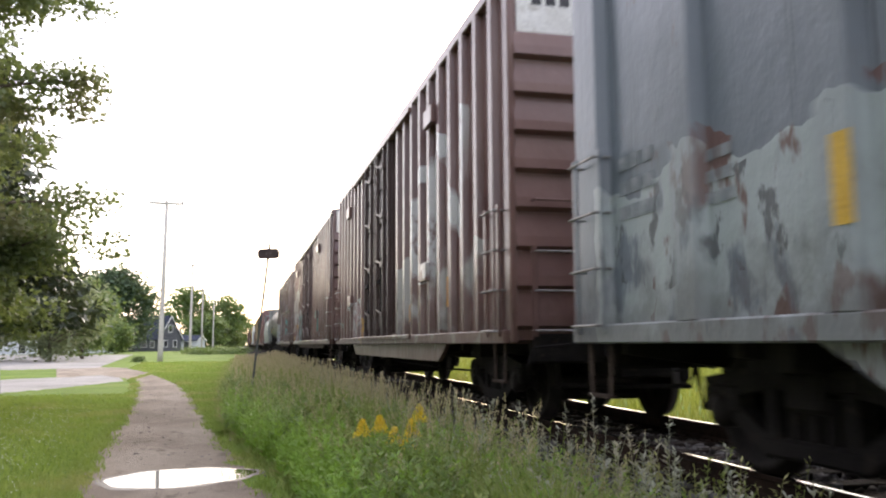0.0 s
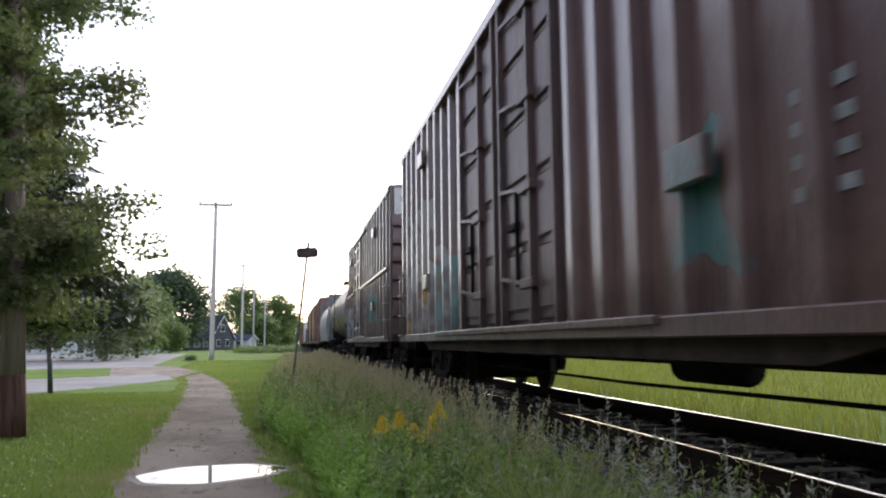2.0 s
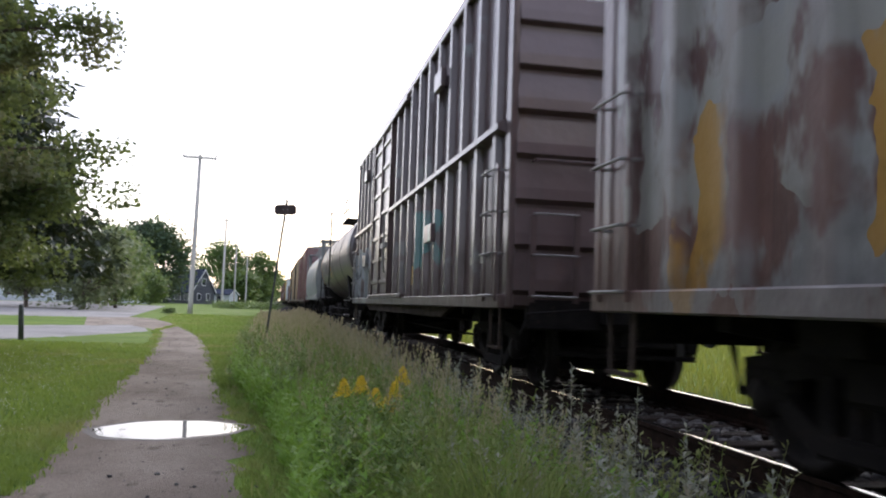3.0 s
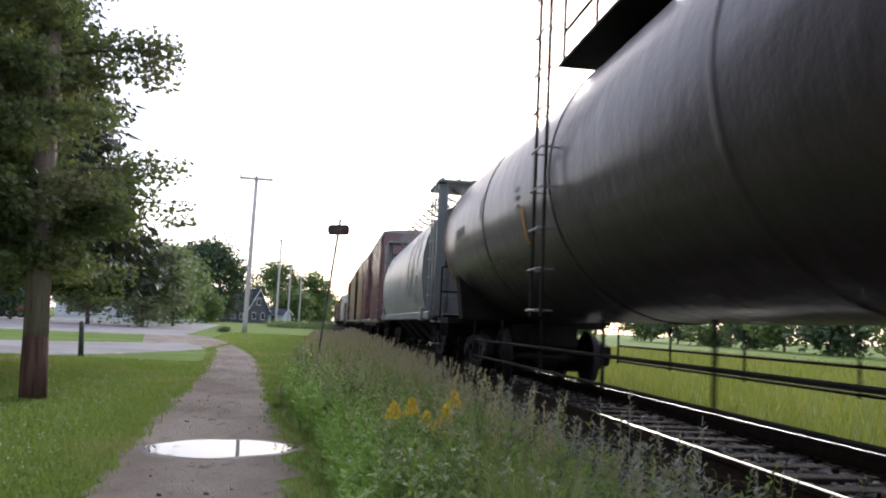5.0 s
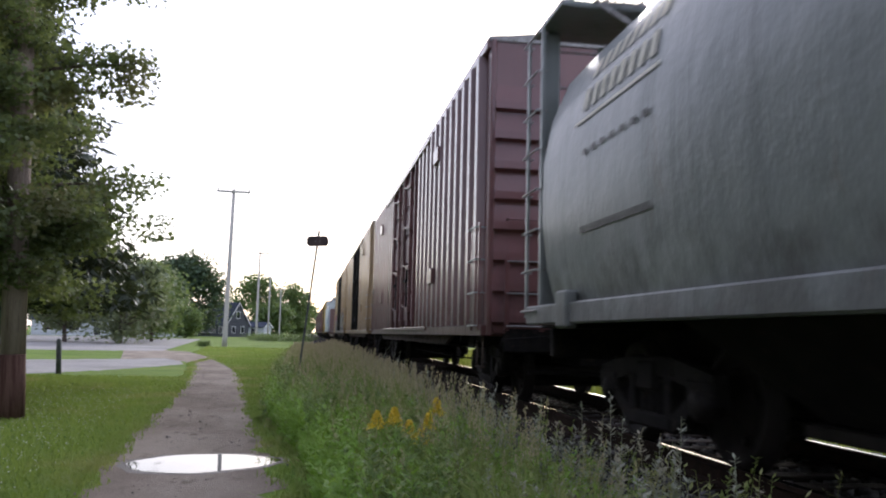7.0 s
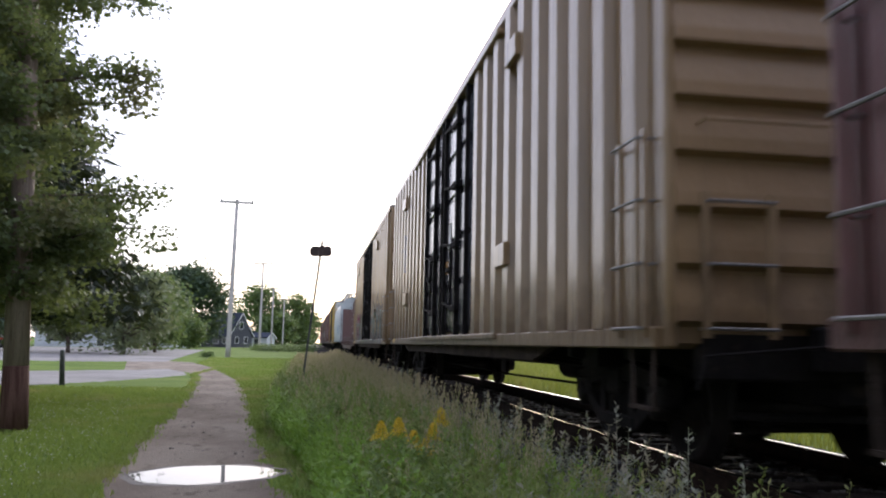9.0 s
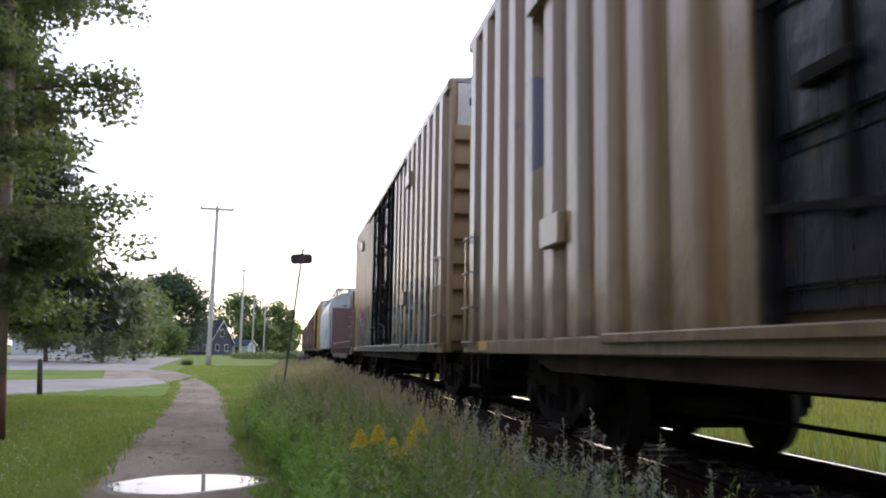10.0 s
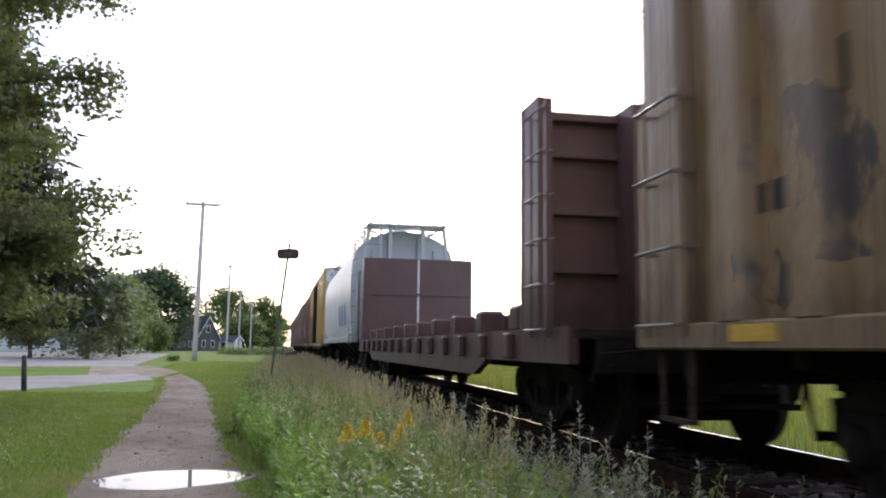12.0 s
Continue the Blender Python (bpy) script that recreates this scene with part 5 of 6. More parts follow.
    car, half, _ = boxcar(135.12, 152.75, 4.9, GOLD, GOLD2, "gold-tan boxcar with black double doors and dark sprayed lower side", "plug", NAVY, (-2.45, 1.95),
                          [((0.025, 0.033, 0.06), -7.4, 6.4, 0.6, 2.15, 1.3, 0.42), ((0.13, 0.2, 0.17), -7.0, 5.5, 0.8, 1.9, 1.9, 0.54), ((0.34, 0.03, 0.11), 4.4, 6.3, 1.0, 2.2, 1.2, 0.44), ((0.085, 0.08, 0.08), 6.3, 7.7, 1.1, 1.9, 2.2, 0.52), ((0.27, 0.12, 0.04), 7.2, 8.2, 0.9, 3.4, 0.9, 0.55), ((0.36, 0.38, 0.38), -7, 6.5, 0.9, 1.8, 2.3, 0.6),
                           ((0.01, 0.012, 0.022), -7.6, 6.4, 0.7, 2.4, 1.6, -0.03), ((0.16, 0.29, 0.27), -7.2, 6.0, 0.8, 2.1, 1.5, -0.012), ((0.4, 0.42, 0.42), -7.2, 6.0, 0.85, 2.0, 2.2, -0.01)], 0.62, (0.3, 0.1), True, end=(0.30, 0.19, 0.085), rust=0.35, gloss=0.65)
    plate(car, "decal", -half + 1.0, 1.05, 0.42, 0.26, YELLOW)
    lettering(car, half - 1.2, 1.85, 2, 0.15, 0.22, 0.08, INK)
    lettering(car, half - 1.85, 1.9, 2, 0.16, 0.24, 0.08, INK)
    lettering(car, half - 1.2, 2.5, 2, 0.16, 0.24, 0.08, INK)
    lettering(car, half - 1.5, 1.5, 2, 0.2, 0.14, 0.06, INK)
    plate(car, "decal", half - 1.45, 0.9, 0.38, 0.08, YELLOW, -1.603)
    bulkhead_flat(154.15, 171.0)
    hopper(172.65, 188.3, (0.52, 0.58, 0.6), (0.62, 0.67, 0.68), "pale blue-white covered hopper with slate-blue emblem bars", 4.42, blue_emblem)
    boxcar(190.0, 207.4, 4.75, (0.50, 0.33, 0.06), (0.55, 0.38, 0.1), "yellow and maroon boxcar with dark doors", "plug", NAVY, (-2.2, 2.2), [((0.16, 0.04, 0.04), 2.3, 9, 0.7, 2.9, 0.5, 0.0)], 0.66, white_end=True)
    y = 209.1
    for k, (a, b) in enumerate(((MAROON, MAROON2), (BROWN, BROWN2), (DARKBR, BROWN2), (MAROON, BROWN2), (BROWN, MAROON2))):
        boxcar(y, y + 16.6, (4.6, 4.75, 4.6, 4.7, 4.65)[k], a, b, "red-brown boxcar with upright ribs far down the train", "slide", None, (-1.4, 1.4), (), 0.8)
        y += 18.3


SPRAY = surface("dull_green_spray", (0.085, 0.088, 0.055), (0.15, 0.148, 0.085), 3.0, 0.6)
STENCIL = surface("washed_out_stencil", (0.17, 0.195, 0.205), (0.24, 0.26, 0.265), 5.0, 0.55, fine=25)
PALEGREY = surface("faded_stencil_paint", (0.24, 0.25, 0.25), (0.32, 0.33, 0.33), 3.0, 0.55, c3=(0.25, 0.25, 0.24))


build_train()


# ---------------------------------------------------------------- trees
def limb(bm, p, q, r0, r1, bow, rng, n=5):
    pts = []
    for k in range(n + 1):
        w = k / n
        v = Vector(p).lerp(Vector(q), w)
        v.z += bow * math.sin(math.pi * w)
        v.x += rng.normal(0, 0.04) * (0 < k < n)
        v.y += rng.normal(0, 0.04) * (0 < k < n)
        pts.append(v)
    for k in range(n):
        cyl(bm, pts[k], pts[k + 1], r0 + (r1 - r0) * k / n, 7, r0 + (r1 - r0) * (k + 1) / n)
    return pts


def tree(name, x, y, height, radius, low, leaf, material, label, count=5000, size=0.3, clumps=60, seed=1, trunk=0.22, lobes=3, squash=1.0, spread=0.5, taper=0.0):
    """A broadleaf tree: trunk, limbs out to clump centres, leaves gathered in uneven clumps."""
    rng = np.random.default_rng(seed)
    root = tagged(new(name), label, "tree")
    root.matrix_basis = pose(x, y, GROUND)
    h = (height - low) / 2
    mid = low + h
    d = rng.normal(size=(clumps, 3))
    d /= np.linalg.norm(d, axis=1)[:, None]
    rad = rng.uniform(0.45, 1.0, clumps) ** 0.6
    c = d * rad[:, None] * np.array([radius, radius, h * squash])
    c[:, 2] += mid
    if taper:
        c[:, :2] *= (1 - taper * np.clip((c[:, 2:3] - low) / (height - low), 0, 1))
    bm = bmesh.new()
    top = (rng.normal(0, 0.2), rng.normal(0, 0.2), low + 1.2 * h)
    limb(bm, (0, 0, -0.1), top, trunk, trunk * 0.35, 0, rng, 6)
    part("trunk", bm, BARK, root, smooth=True)
    bm = bmesh.new()
    for i in range(0, clumps, max(1, clumps // 26)):
        s = rng.uniform(0.35, 0.9)
        z0 = min(top[2], low * 0.8 + s * (c[i, 2] - low) * 0.8)
        limb(bm, (0, 0, max(low * 0.6, z0)), c[i], trunk * 0.35, 0.02, 0.1 * radius, rng)
    tagged(part("limb", bm, BARK, root, smooth=True), kind="stuff")
    per = count // clumps
    w = rng.uniform(0.6, 1.4, clumps) * spread
    pts = np.repeat(c, per, 0) + rng.normal(size=(clumps * per, 3)) * np.repeat(w, per)[:, None] * np.array([1, 1, 0.62])
    me = leaves("crown", pts, size * rng.uniform(0.6, 1.3, len(pts)), material, rng, lobes)
    tagged(link("crown", me, root), kind="stuff")
    return root


def maple(x, y):
    """The big maple whose boughs hang over the lawn beside the pole."""
    rng = np.random.default_rng(77)
    root = tagged(new("maple_tree"), "large leafy maple with low spreading boughs over the lawn", "tree")
    root.matrix_basis = pose(x, y, GROUND)
    bm = bmesh.new()
    limb(bm, (0, 0, -0.1), (0.3, 0.1, 8.8), 0.34, 0.12, 0, rng, 8)
    part("trunk", bm, BARK, root, smooth=True)
    tips = []
    # boughs: direction, start height, end height, reach
    for k in range(66):
        a = rng.uniform(0, 2 * math.pi)
        z0 = rng.uniform(2.2, 8.2)
        reach = rng.uniform(2.3, 3.9) * (1.0 if z0 < 6 else 0.85)
        lift = rng.uniform(-0.9, 1.5)
        tip = np.array([reach * math.cos(a), reach * math.sin(a), z0 + lift])
        tips.append((np.array([0.1, 0.05, z0 - 0.3]), tip))
    for ax, ay, z0, z1 in ((4.4, -0.1, 2.7, 3.3), (3.9, -0.3, 2.5, 2.9), (3.7, 0.2, 2.9, 3.2), (4.2, 0.3, 3.5, 3.9), (3.75, -0.8, 4.2, 4.6), (4.3, 0.0, 5.3, 5.95), (4.0, 0.6, 5.0, 5.6), (3.7, -0.4, 6.4, 7.3), (4.05, 0.4, 6.9, 7.6), (3.4, -1.1, 3.0, 3.4), (3.1, -1.4, 4.6, 5.3), (3.0, -1.2, 3.2, 2.8), (2.8, -1.8, 5.6, 6.6), (2.8, -1.5, 6.6, 7.6)):
        tips.append((np.array([0.1, 0.05, z0 - 0.5]), np.array([ax, ay, z1])))
    centre = []
    for base, tip in tips:
        bm = bmesh.new()
        limb(bm, base, tip, 0.07, 0.012, 0.25, rng, 5)
        n = 13
        for j in range(n):
            w = 0.34 + 0.66 * j / (n - 1)
            p = base + (tip - base) * w
            p[2] += 0.25 * math.sin(math.pi * w)
            side = rng.normal(size=3) * np.array([0.42, 0.42, 0.24]) * (1.15 - 0.75 * w)
            q = p + side
            limb(bm, p, q, 0.012, 0.004, 0.03, rng, 2)
            m = int(190 * (1.2 - 0.5 * w))
            centre.append(q + np.clip(rng.normal(size=(m, 3)), -1.35, 1.35) * np.array([0.24, 0.24, 0.15]) - np.array([0, 0, 0.05]))
        part("limb", bm, BARK, root, smooth=True)
    pts = np.concatenate(centre)
    me = leaves("crown", pts, rng.uniform(0.032, 0.066, len(pts)), MAPLE, rng, 4, flat=0.4)
    tagged(link("crown", me, root), kind="stuff")


def spruce(x, y, height, radius, seed, low=1.6):
    """A dark conifer with drooping tiers of sprays."""
    rng = np.random.default_rng(seed)
    root = tagged(new("spruce_tree"), "tall dark spruce with drooping needle boughs", "tree")
    root.matrix_basis = pose(x, y, GROUND)
    bm = bmesh.new()
    limb(bm, (0, 0, -0.1), (0, 0, height), 0.3, 0.03, 0, rng, 8)
    part("trunk", bm, BARK, root, smooth=True)
    bm = bmesh.new()
    vs, fs, k = [], [], 0
    for i in range(760):
        z = low + 0.7 + (height - low - 1.2) * rng.random() ** 2.1
        r = radius * (1 - (z - low) / (height - low)) ** 0.75 * rng.uniform(0.8, 1.08) + 0.3
        a = rng.uniform(0, 2 * math.pi)
        out = np.array([math.cos(a), math.sin(a), 0.0])
        tip = out * r + np.array([0, 0, z - 0.22 * r])
        limb(bm, (0, 0, z + 0.2), tip, 0.04, 0.01, 0.1, rng, 4)
        n = 330
        w = rng.random(n) ** 0.7
        p = np.array([0, 0, z + 0.2]) + (tip - np.array([0, 0, z + 0.2])) * w[:, None]
        p = p + rng.normal(size=(n, 3)) * np.array([0.4, 0.4, 0.12]) * (0.4 + 0.6 * w[:, None])
        hang = np.stack([rng.normal(0, 0.12, n), rng.normal(0, 0.12, n), -rng.uniform(0.04, 0.15, n)], 1)
        side = rng.normal(size=(n, 3)) * 0.036
        v = np.stack([p - side, p + side, p + hang + 0.4 * side, p + hang * 1.15], 1).reshape(-1, 3)
        vs.append(v)
        q = k + np.arange(n)[:, None] * 4
        fs.append(np.concatenate([q + np.array([0, 1, 2]), q + np.array([0, 2, 3])]))
        k += n * 4
    tagged(part("limb", bm, BARK, root), kind="stuff")
    me = quick_mesh("needles", np.concatenate(vs), np.concatenate(fs), SPRUCE)
    tagged(link("needles", me, root), kind="stuff")
    return root


maple(-11.15, 14.6)
spruce(-12.4, 20.8, 11.5, 4.3, 5, 2.3)
row = spruce(-20.5, 24.5, 13.0, 6.0, 6, 3.0)
# two unseen spruces added beside and behind the camera to shade the wagons there
for k, (tx, ty) in enumerate(((-15.5, 4.0), (-14.5, -7.0))):
    copy_thing(row, pose(tx, ty, GROUND, 0, 0, 70 + 110 * k))


TREES = [
    ("deciduous_tree", -21.5, 82, 8.2, 4.2, 1.6, TREE_GREY, "rounded grey-green tree at the lot's edge", 7000, 0.22, 70),
    ("deciduous_tree", -27.5, 86, 9.0, 4.0, 1.6, TREE_GREY, "rounded grey-green tree at the lot's edge", 6000, 0.22, 70),
    ("deciduous_tree", -21.6, 98, 7.6, 2.6, 1.0, TREE_MID_HAZED, "slim bright green tree by the lot", 5000, 0.22, 60),
    ("deciduous_tree", -38.0, 95, 9.5, 4.5, 1.8, TREE_DARK_HAZED, "dark green shade tree before the houses", 6000, 0.25, 60),
    ("deciduous_tree", -26.5, 118, 10.5, 4.5, 1.4, TREE_MID_HAZED, "leafy green tree by the houses", 6000, 0.26, 60),
    ("deciduous_tree", -31.5, 190, 17.6, 7.0, 1.0, TREE_DARK_HAZED, "tall dark dense broadleaf tree by the house", 17000, 0.4, 110),
    ("deciduous_tree", -44.0, 180, 16.5, 7.0, 1.5, TREE_DARK_HAZED, "tall dark dense broadleaf tree by the house", 14000, 0.4, 100),
    ("deciduous_tree", -26.0, 152, 6.5, 3.0, 0.6, TREE_MID_HAZED, "low bright green tree beside the house", 4000, 0.24, 50),
    ("deciduous_tree", -23.5, 290, 20.0, 7.6, 1.5, TREE_MID_HAZED, "tall green tree beyond the poles", 7000, 0.5, 90),
    ("deciduous_tree", -11.5, 300, 18.0, 6.5, 1.0, TREE_MID_HAZED, "tall green tree beyond the poles", 7000, 0.5, 90),
    ("deciduous_tree", -16.5, 270, 11.0, 6.0, 0.5, TREE_MID_HAZED, "bushy green tree beyond the poles", 6000, 0.45, 70),
    ("deciduous_tree", -7.0, 330, 12.0, 5.0, 0.5, TREE_MID_HAZED, "bushy green tree beyond the poles", 4500, 0.45, 60),
    ("deciduous_tree", -60.0, 150, 13.0, 7.0, 1.5, TREE_DARK_HAZED, "dark green shade tree before the houses", 6000, 0.4, 70),
    ("deciduous_tree", -52.0, 120, 10.0, 5.0, 1.5, TREE_GREY, "rounded grey-green tree at the lot's edge", 5000, 0.3, 60),
]
for k, (nm, tx, ty, hh, rr, low, mt, lb, cnt, sz, cl) in enumerate(TREES):
    tree(nm, tx, ty, hh, rr, 0.35 * low, None, mt, lb, cnt, sz, cl, 100 + k, 0.12 + 0.012 * hh, 3, spread=0.09 * hh)

# woods beyond the field
rng_w = np.random.default_rng(55)
for k in range(26):
    ty = 14 + 17 * k + rng_w.uniform(-4, 4)
    tree("deciduous_tree", 52 + 0.06 * ty + rng_w.uniform(-5, 8), ty, rng_w.uniform(6, 12.5), rng_w.uniform(4, 6.5), 0.3, None, (TREE_MID_HAZED, TREE_DARK_HAZED)[k % 2], "bushy tree at the far edge of the field", 2600, 0.42, 40, 300 + k, 0.2, 3, spread=1.1)

# low shrubs round the pole feet
for k, (sx, sy, sr) in enumerate(((-10.5, 128, 2.2), (-7.5, 132, 2.4), (-12.5, 140, 1.8), (-5.5, 140, 2.2), (-13.2, 76.5, 0.45))):
    rng_s = np.random.default_rng(400 + k)
    pts = rng_s.normal(size=(1400, 3)) * np.array([sr * 0.55, sr * 0.55, 0.28 * min(1, sr)]) + np.array([0, 0, 0.5 * min(1, sr)])
    pts[:, 2] = np.abs(pts[:, 2])
    ob = new("shrub", leaves("shrub", pts, 0.12 * rng_s.uniform(0.6, 1.3, len(pts)) * min(1, sr), TREE_MID_HAZED, rng_s, 3))
    ob.matrix_basis = pose(sx, sy, GROUND)
    tagged(ob, "low spreading green shrub on the mown grass", "shrub", "shrubs by the poles")


# ---------------------------------------------------------------- grasses and weeds
def verge_left(y):
    return np.interp(y, [-8, 0, 8.5, 10.5, 15, 22, 30, 60], [-3.3, -3.4, -3.7, -3.93, -4.55, -4.95, -5.1, -5.6])


def build_grass():
    r = np.random.default_rng(9)
    # mown lawn left of the path and beside it
    n = 165000
    y = np.where(r.random(n) < 0.12, r.uniform(-8, 6.5, n), 6.5 + 32 * r.random(n) ** 1.6)
    edge = np.interp(y, [2, 8.7, 15.3, 22, 28.3, 40], [-5.3, -5.77, -6.37, -6.92, -7.65, -9.4])
    x = edge + 0.06 + r.normal(0, 0.07, n) - (2.5 + 0.42 * np.abs(y)) * r.random(n)
    keep = ~((y > 26.6) & (y < 38.5))
    x, y = x[keep], y[keep]
    n = len(x)
    me = blades("lawn_grass", np.column_stack([x, y]), np.full(n, GROUND), r.uniform(0.03, 0.085, n), r.uniform(0.2, 0.9, n), 0.004 + 0.0004 * np.abs(y), LAWN, r)
    tagged(new("lawn_grass", me), "short mown green lawn grass", "grass", kind="stuff")
    n = 1500
    y = 7 + 14 * r.random(n)
    x = np.interp(y, [2, 8.7, 15.3, 28.3], [-5.3, -5.72, -6.52, -7.85]) - 0.4 - r.gamma(1.5, 1.1, n)
    c = np.column_stack([x, y, GROUND + r.uniform(0.05, 0.09, n)])
    tagged(new("clover_flowers", leaves("clover_flowers", c, r.uniform(0.006, 0.013, n), CLOVER, r, 4)), "tiny white clover flowers in the lawn", "clover", kind="stuff")
    # mown strip between path and verge, farther on
    n = 26000
    y = 14 + 60 * r.random(n) ** 1.4
    a, b = np.interp(y, [8.5, 15.2, 21.5, 27.8, 38, 46, 55, 80], [-3.98, -4.7, -5.3, -5.95, -7.5, -9.0, -11.2, -13]), verge_left(y)
    x = a + (b - a) * r.random(n)
    me = blades("strip_grass", np.column_stack([x, y]), np.full(n, GROUND), r.uniform(0.05, 0.13, n), r.uniform(0.2, 0.9, n), 0.006 + 0.0005 * y, LAWN, r)
    tagged(new("strip_grass", me), "mown grass strip along the path", "grass", kind="stuff")
    # tufts creeping over the path's edges
    n = 14000
    y = 5 + 40 * r.random(n) ** 1.5
    le = np.interp(y, [2, 8.7, 15.3, 22, 28.3, 33, 37.4], [-5.3, -5.75, -6.35, -6.9, -7.6, -8.1, -8.8])
    re = np.interp(y, [2, 8.5, 15.2, 21.5, 27.8, 33, 38, 46], [-3.5, -3.98, -4.7, -5.3, -5.95, -6.6, -7.5, -9.0])
    on_left = r.random(n) < 0.5
    wave = 0.10 * np.sin(2.1 * y + 5 * on_left) + 0.07 * np.sin(5.3 * y + 2 * on_left)
    off = np.abs(r.normal(0, 0.12, n)) + 0.6 * wave - 0.16
    x = np.where(on_left, le + off, re - off)
    clear = ((x + 4.82) / 0.9) ** 2 + ((y - 9.6) / 0.95) ** 2 > 1
    x, y = x[clear], y[clear]
    n = len(x)
    me = blades("edge_tufts", np.column_stack([x, y]), np.full(n, GROUND), r.uniform(0.02, 0.1, n), r.uniform(0.3, 1.1, n), 0.004 + 0.0003 * y, LAWN, r)
    tagged(new("edge_tufts", me), "grass tufts creeping over the path's edges", "grass", kind="stuff")
    # tall verge
    n = 70000
    y = np.where(r.random(n) < 0.12, r.uniform(-8, 2.6, n), 2.6 + 62 * r.random(n) ** 2.0)
    a = verge_left(y)
    u = r.random(n)
    x = a + (-2.35 - a) * u + r.normal(0, 0.08, n)
    tall = np.clip((x - a) / 0.6, 0.25, 1.0) * np.clip((-1.9 - x) / 0.7, 0.35, 1)
    clump = 0.5 + 0.5 * np.sin(2.3 * x + 1.9 * np.sin(1.1 * y)) * np.sin(1.7 * y + 1.3 * np.sin(2.9 * x))
    h = tall * r.uniform(0.3, 0.8, n) * (0.62 + 0.5 * clump)
    base = np.where(x > -3.2, GROUND + 0.27 * np.clip((x + 3.2) / 0.9, 0, 1), GROUND)
    me = blades("verge_grass", np.column_stack([x, y]), base, h, r.uniform(0.15, 1.0, n), 0.0045 + 0.0003 * np.abs(y), WEED, r)
    tagged(new("verge_grass", me), "tall uncut grass and weeds beside the track", "grass", kind="stuff")
    # long arching blades
    n = 5200
    y = 3.8 + 9 * r.random(n) ** 1.2
    x = verge_left(y) + 0.12 + 1.35 * r.random(n) ** 0.8
    me = blades("arching_grass", np.column_stack([x, y]), np.full(n, GROUND), r.uniform(0.35, 0.8, n), r.uniform(0.5, 1.15, n), np.full(n, 0.0062), FRESH, r, 0.22)
    tagged(new("arching_grass", me), "long bright green arching grass blades in the verge", "grass", kind="stuff")
    # seed heads on thin stems
    n = 3000
    y = np.where(r.random(n) < 0.1, r.uniform(4.5, 11, n), 10.5 + 46 * r.random(n) ** 1.2)
    a = verge_left(y)
    x = a + 0.35 + (-1.9 - a - 0.35) * r.random(n) ** 0.75
    h = r.uniform(0.5, 0.92, n) * np.clip((x - a) / 0.7, 0.6, 1) * np.clip((-1.2 - x) / 1.2, 0.5, 1)
    base = np.where(x > -3.2, GROUND + 0.27 * np.clip((x + 3.2) / 0.9, 0, 1), GROUND)
    lean = r.normal(0, 0.12, (n, 2)) * h[:, None]
    stems(n, x, y, base, h, lean, r)
    # grey weeds on the ballast's shoulder
    n = 270
    y = 2.8 + 24 * r.random(n) ** 1.9
    x = r.uniform(-2.7, -1.75, n)
    weeds("grey_weeds", "grey-green feathery weeds on the ballast shoulder", x, y, -0.33 - 0.3 * (-1.75 - x), r.uniform(0.35, 0.85, n), MUGWORT, r, 90, 0.042)
    # fresh leafy weeds by the path
    n = 1700
    y = 3.6 + 13 * r.random(n) ** 1.3
    x = verge_left(y) + 0.05 + 1.7 * r.random(n)
    weeds("leafy_weeds", "fresh green leafy weeds at the path's edge", x, y, np.full(n, GROUND), r.uniform(0.25, 0.74, n), FRESH, r, 40, 0.06)
    n = 900
    y = 3.6 + 24 * r.random(n) ** 1.4
    x = verge_left(y) + 0.3 + 1.9 * r.random(n)
    weeds("tall_weeds", "tall dull green leafy weeds in the verge", x, y, np.full(n, GROUND), r.uniform(0.45, 0.85, n), WEED, r, 60, 0.05)
    # dense leafy clumps standing out of the verge
    m = 85
    cy = 4.0 + 22 * r.random(m) ** 1.4
    cx = verge_left(cy) + 0.25 + (-2.55 - verge_left(cy) - 0.25) * r.random(m)
    n = m * 11
    x, y = np.repeat(cx, 11) + r.normal(0, 0.09, n), np.repeat(cy, 11) + r.normal(0, 0.12, n)
    weeds("leafy_clumps", "dense dark green leafy weed clumps in the verge", x, y, np.full(n, GROUND), np.repeat(r.uniform(0.5, 0.92, m), 11) * r.uniform(0.7, 1.05, n), CLUMP, r, 60, 0.058)
    # field beyond the track
    n = 34000
    y = 2 + 70 * r.random(n) ** 1.5
    x = 3.2 + 26 * r.random(n) ** 1.4
    me = blades("field_grass", np.column_stack([x, y]), np.full(n, GROUND), r.uniform(0.25, 0.62, n), r.uniform(0.1, 0.7, n), 0.006 + 0.0004 * (x + y), FIELD, r)
    tagged(new("field_grass", me), "sunlit yellow-green field grass beyond the track", "grass", kind="stuff")


FIELD = leafy("field_blade", (0.135, 0.165, 0.03), (0.22, 0.24, 0.06), (0.26, 0.24, 0.08), trans=0.45, spread=0.4)


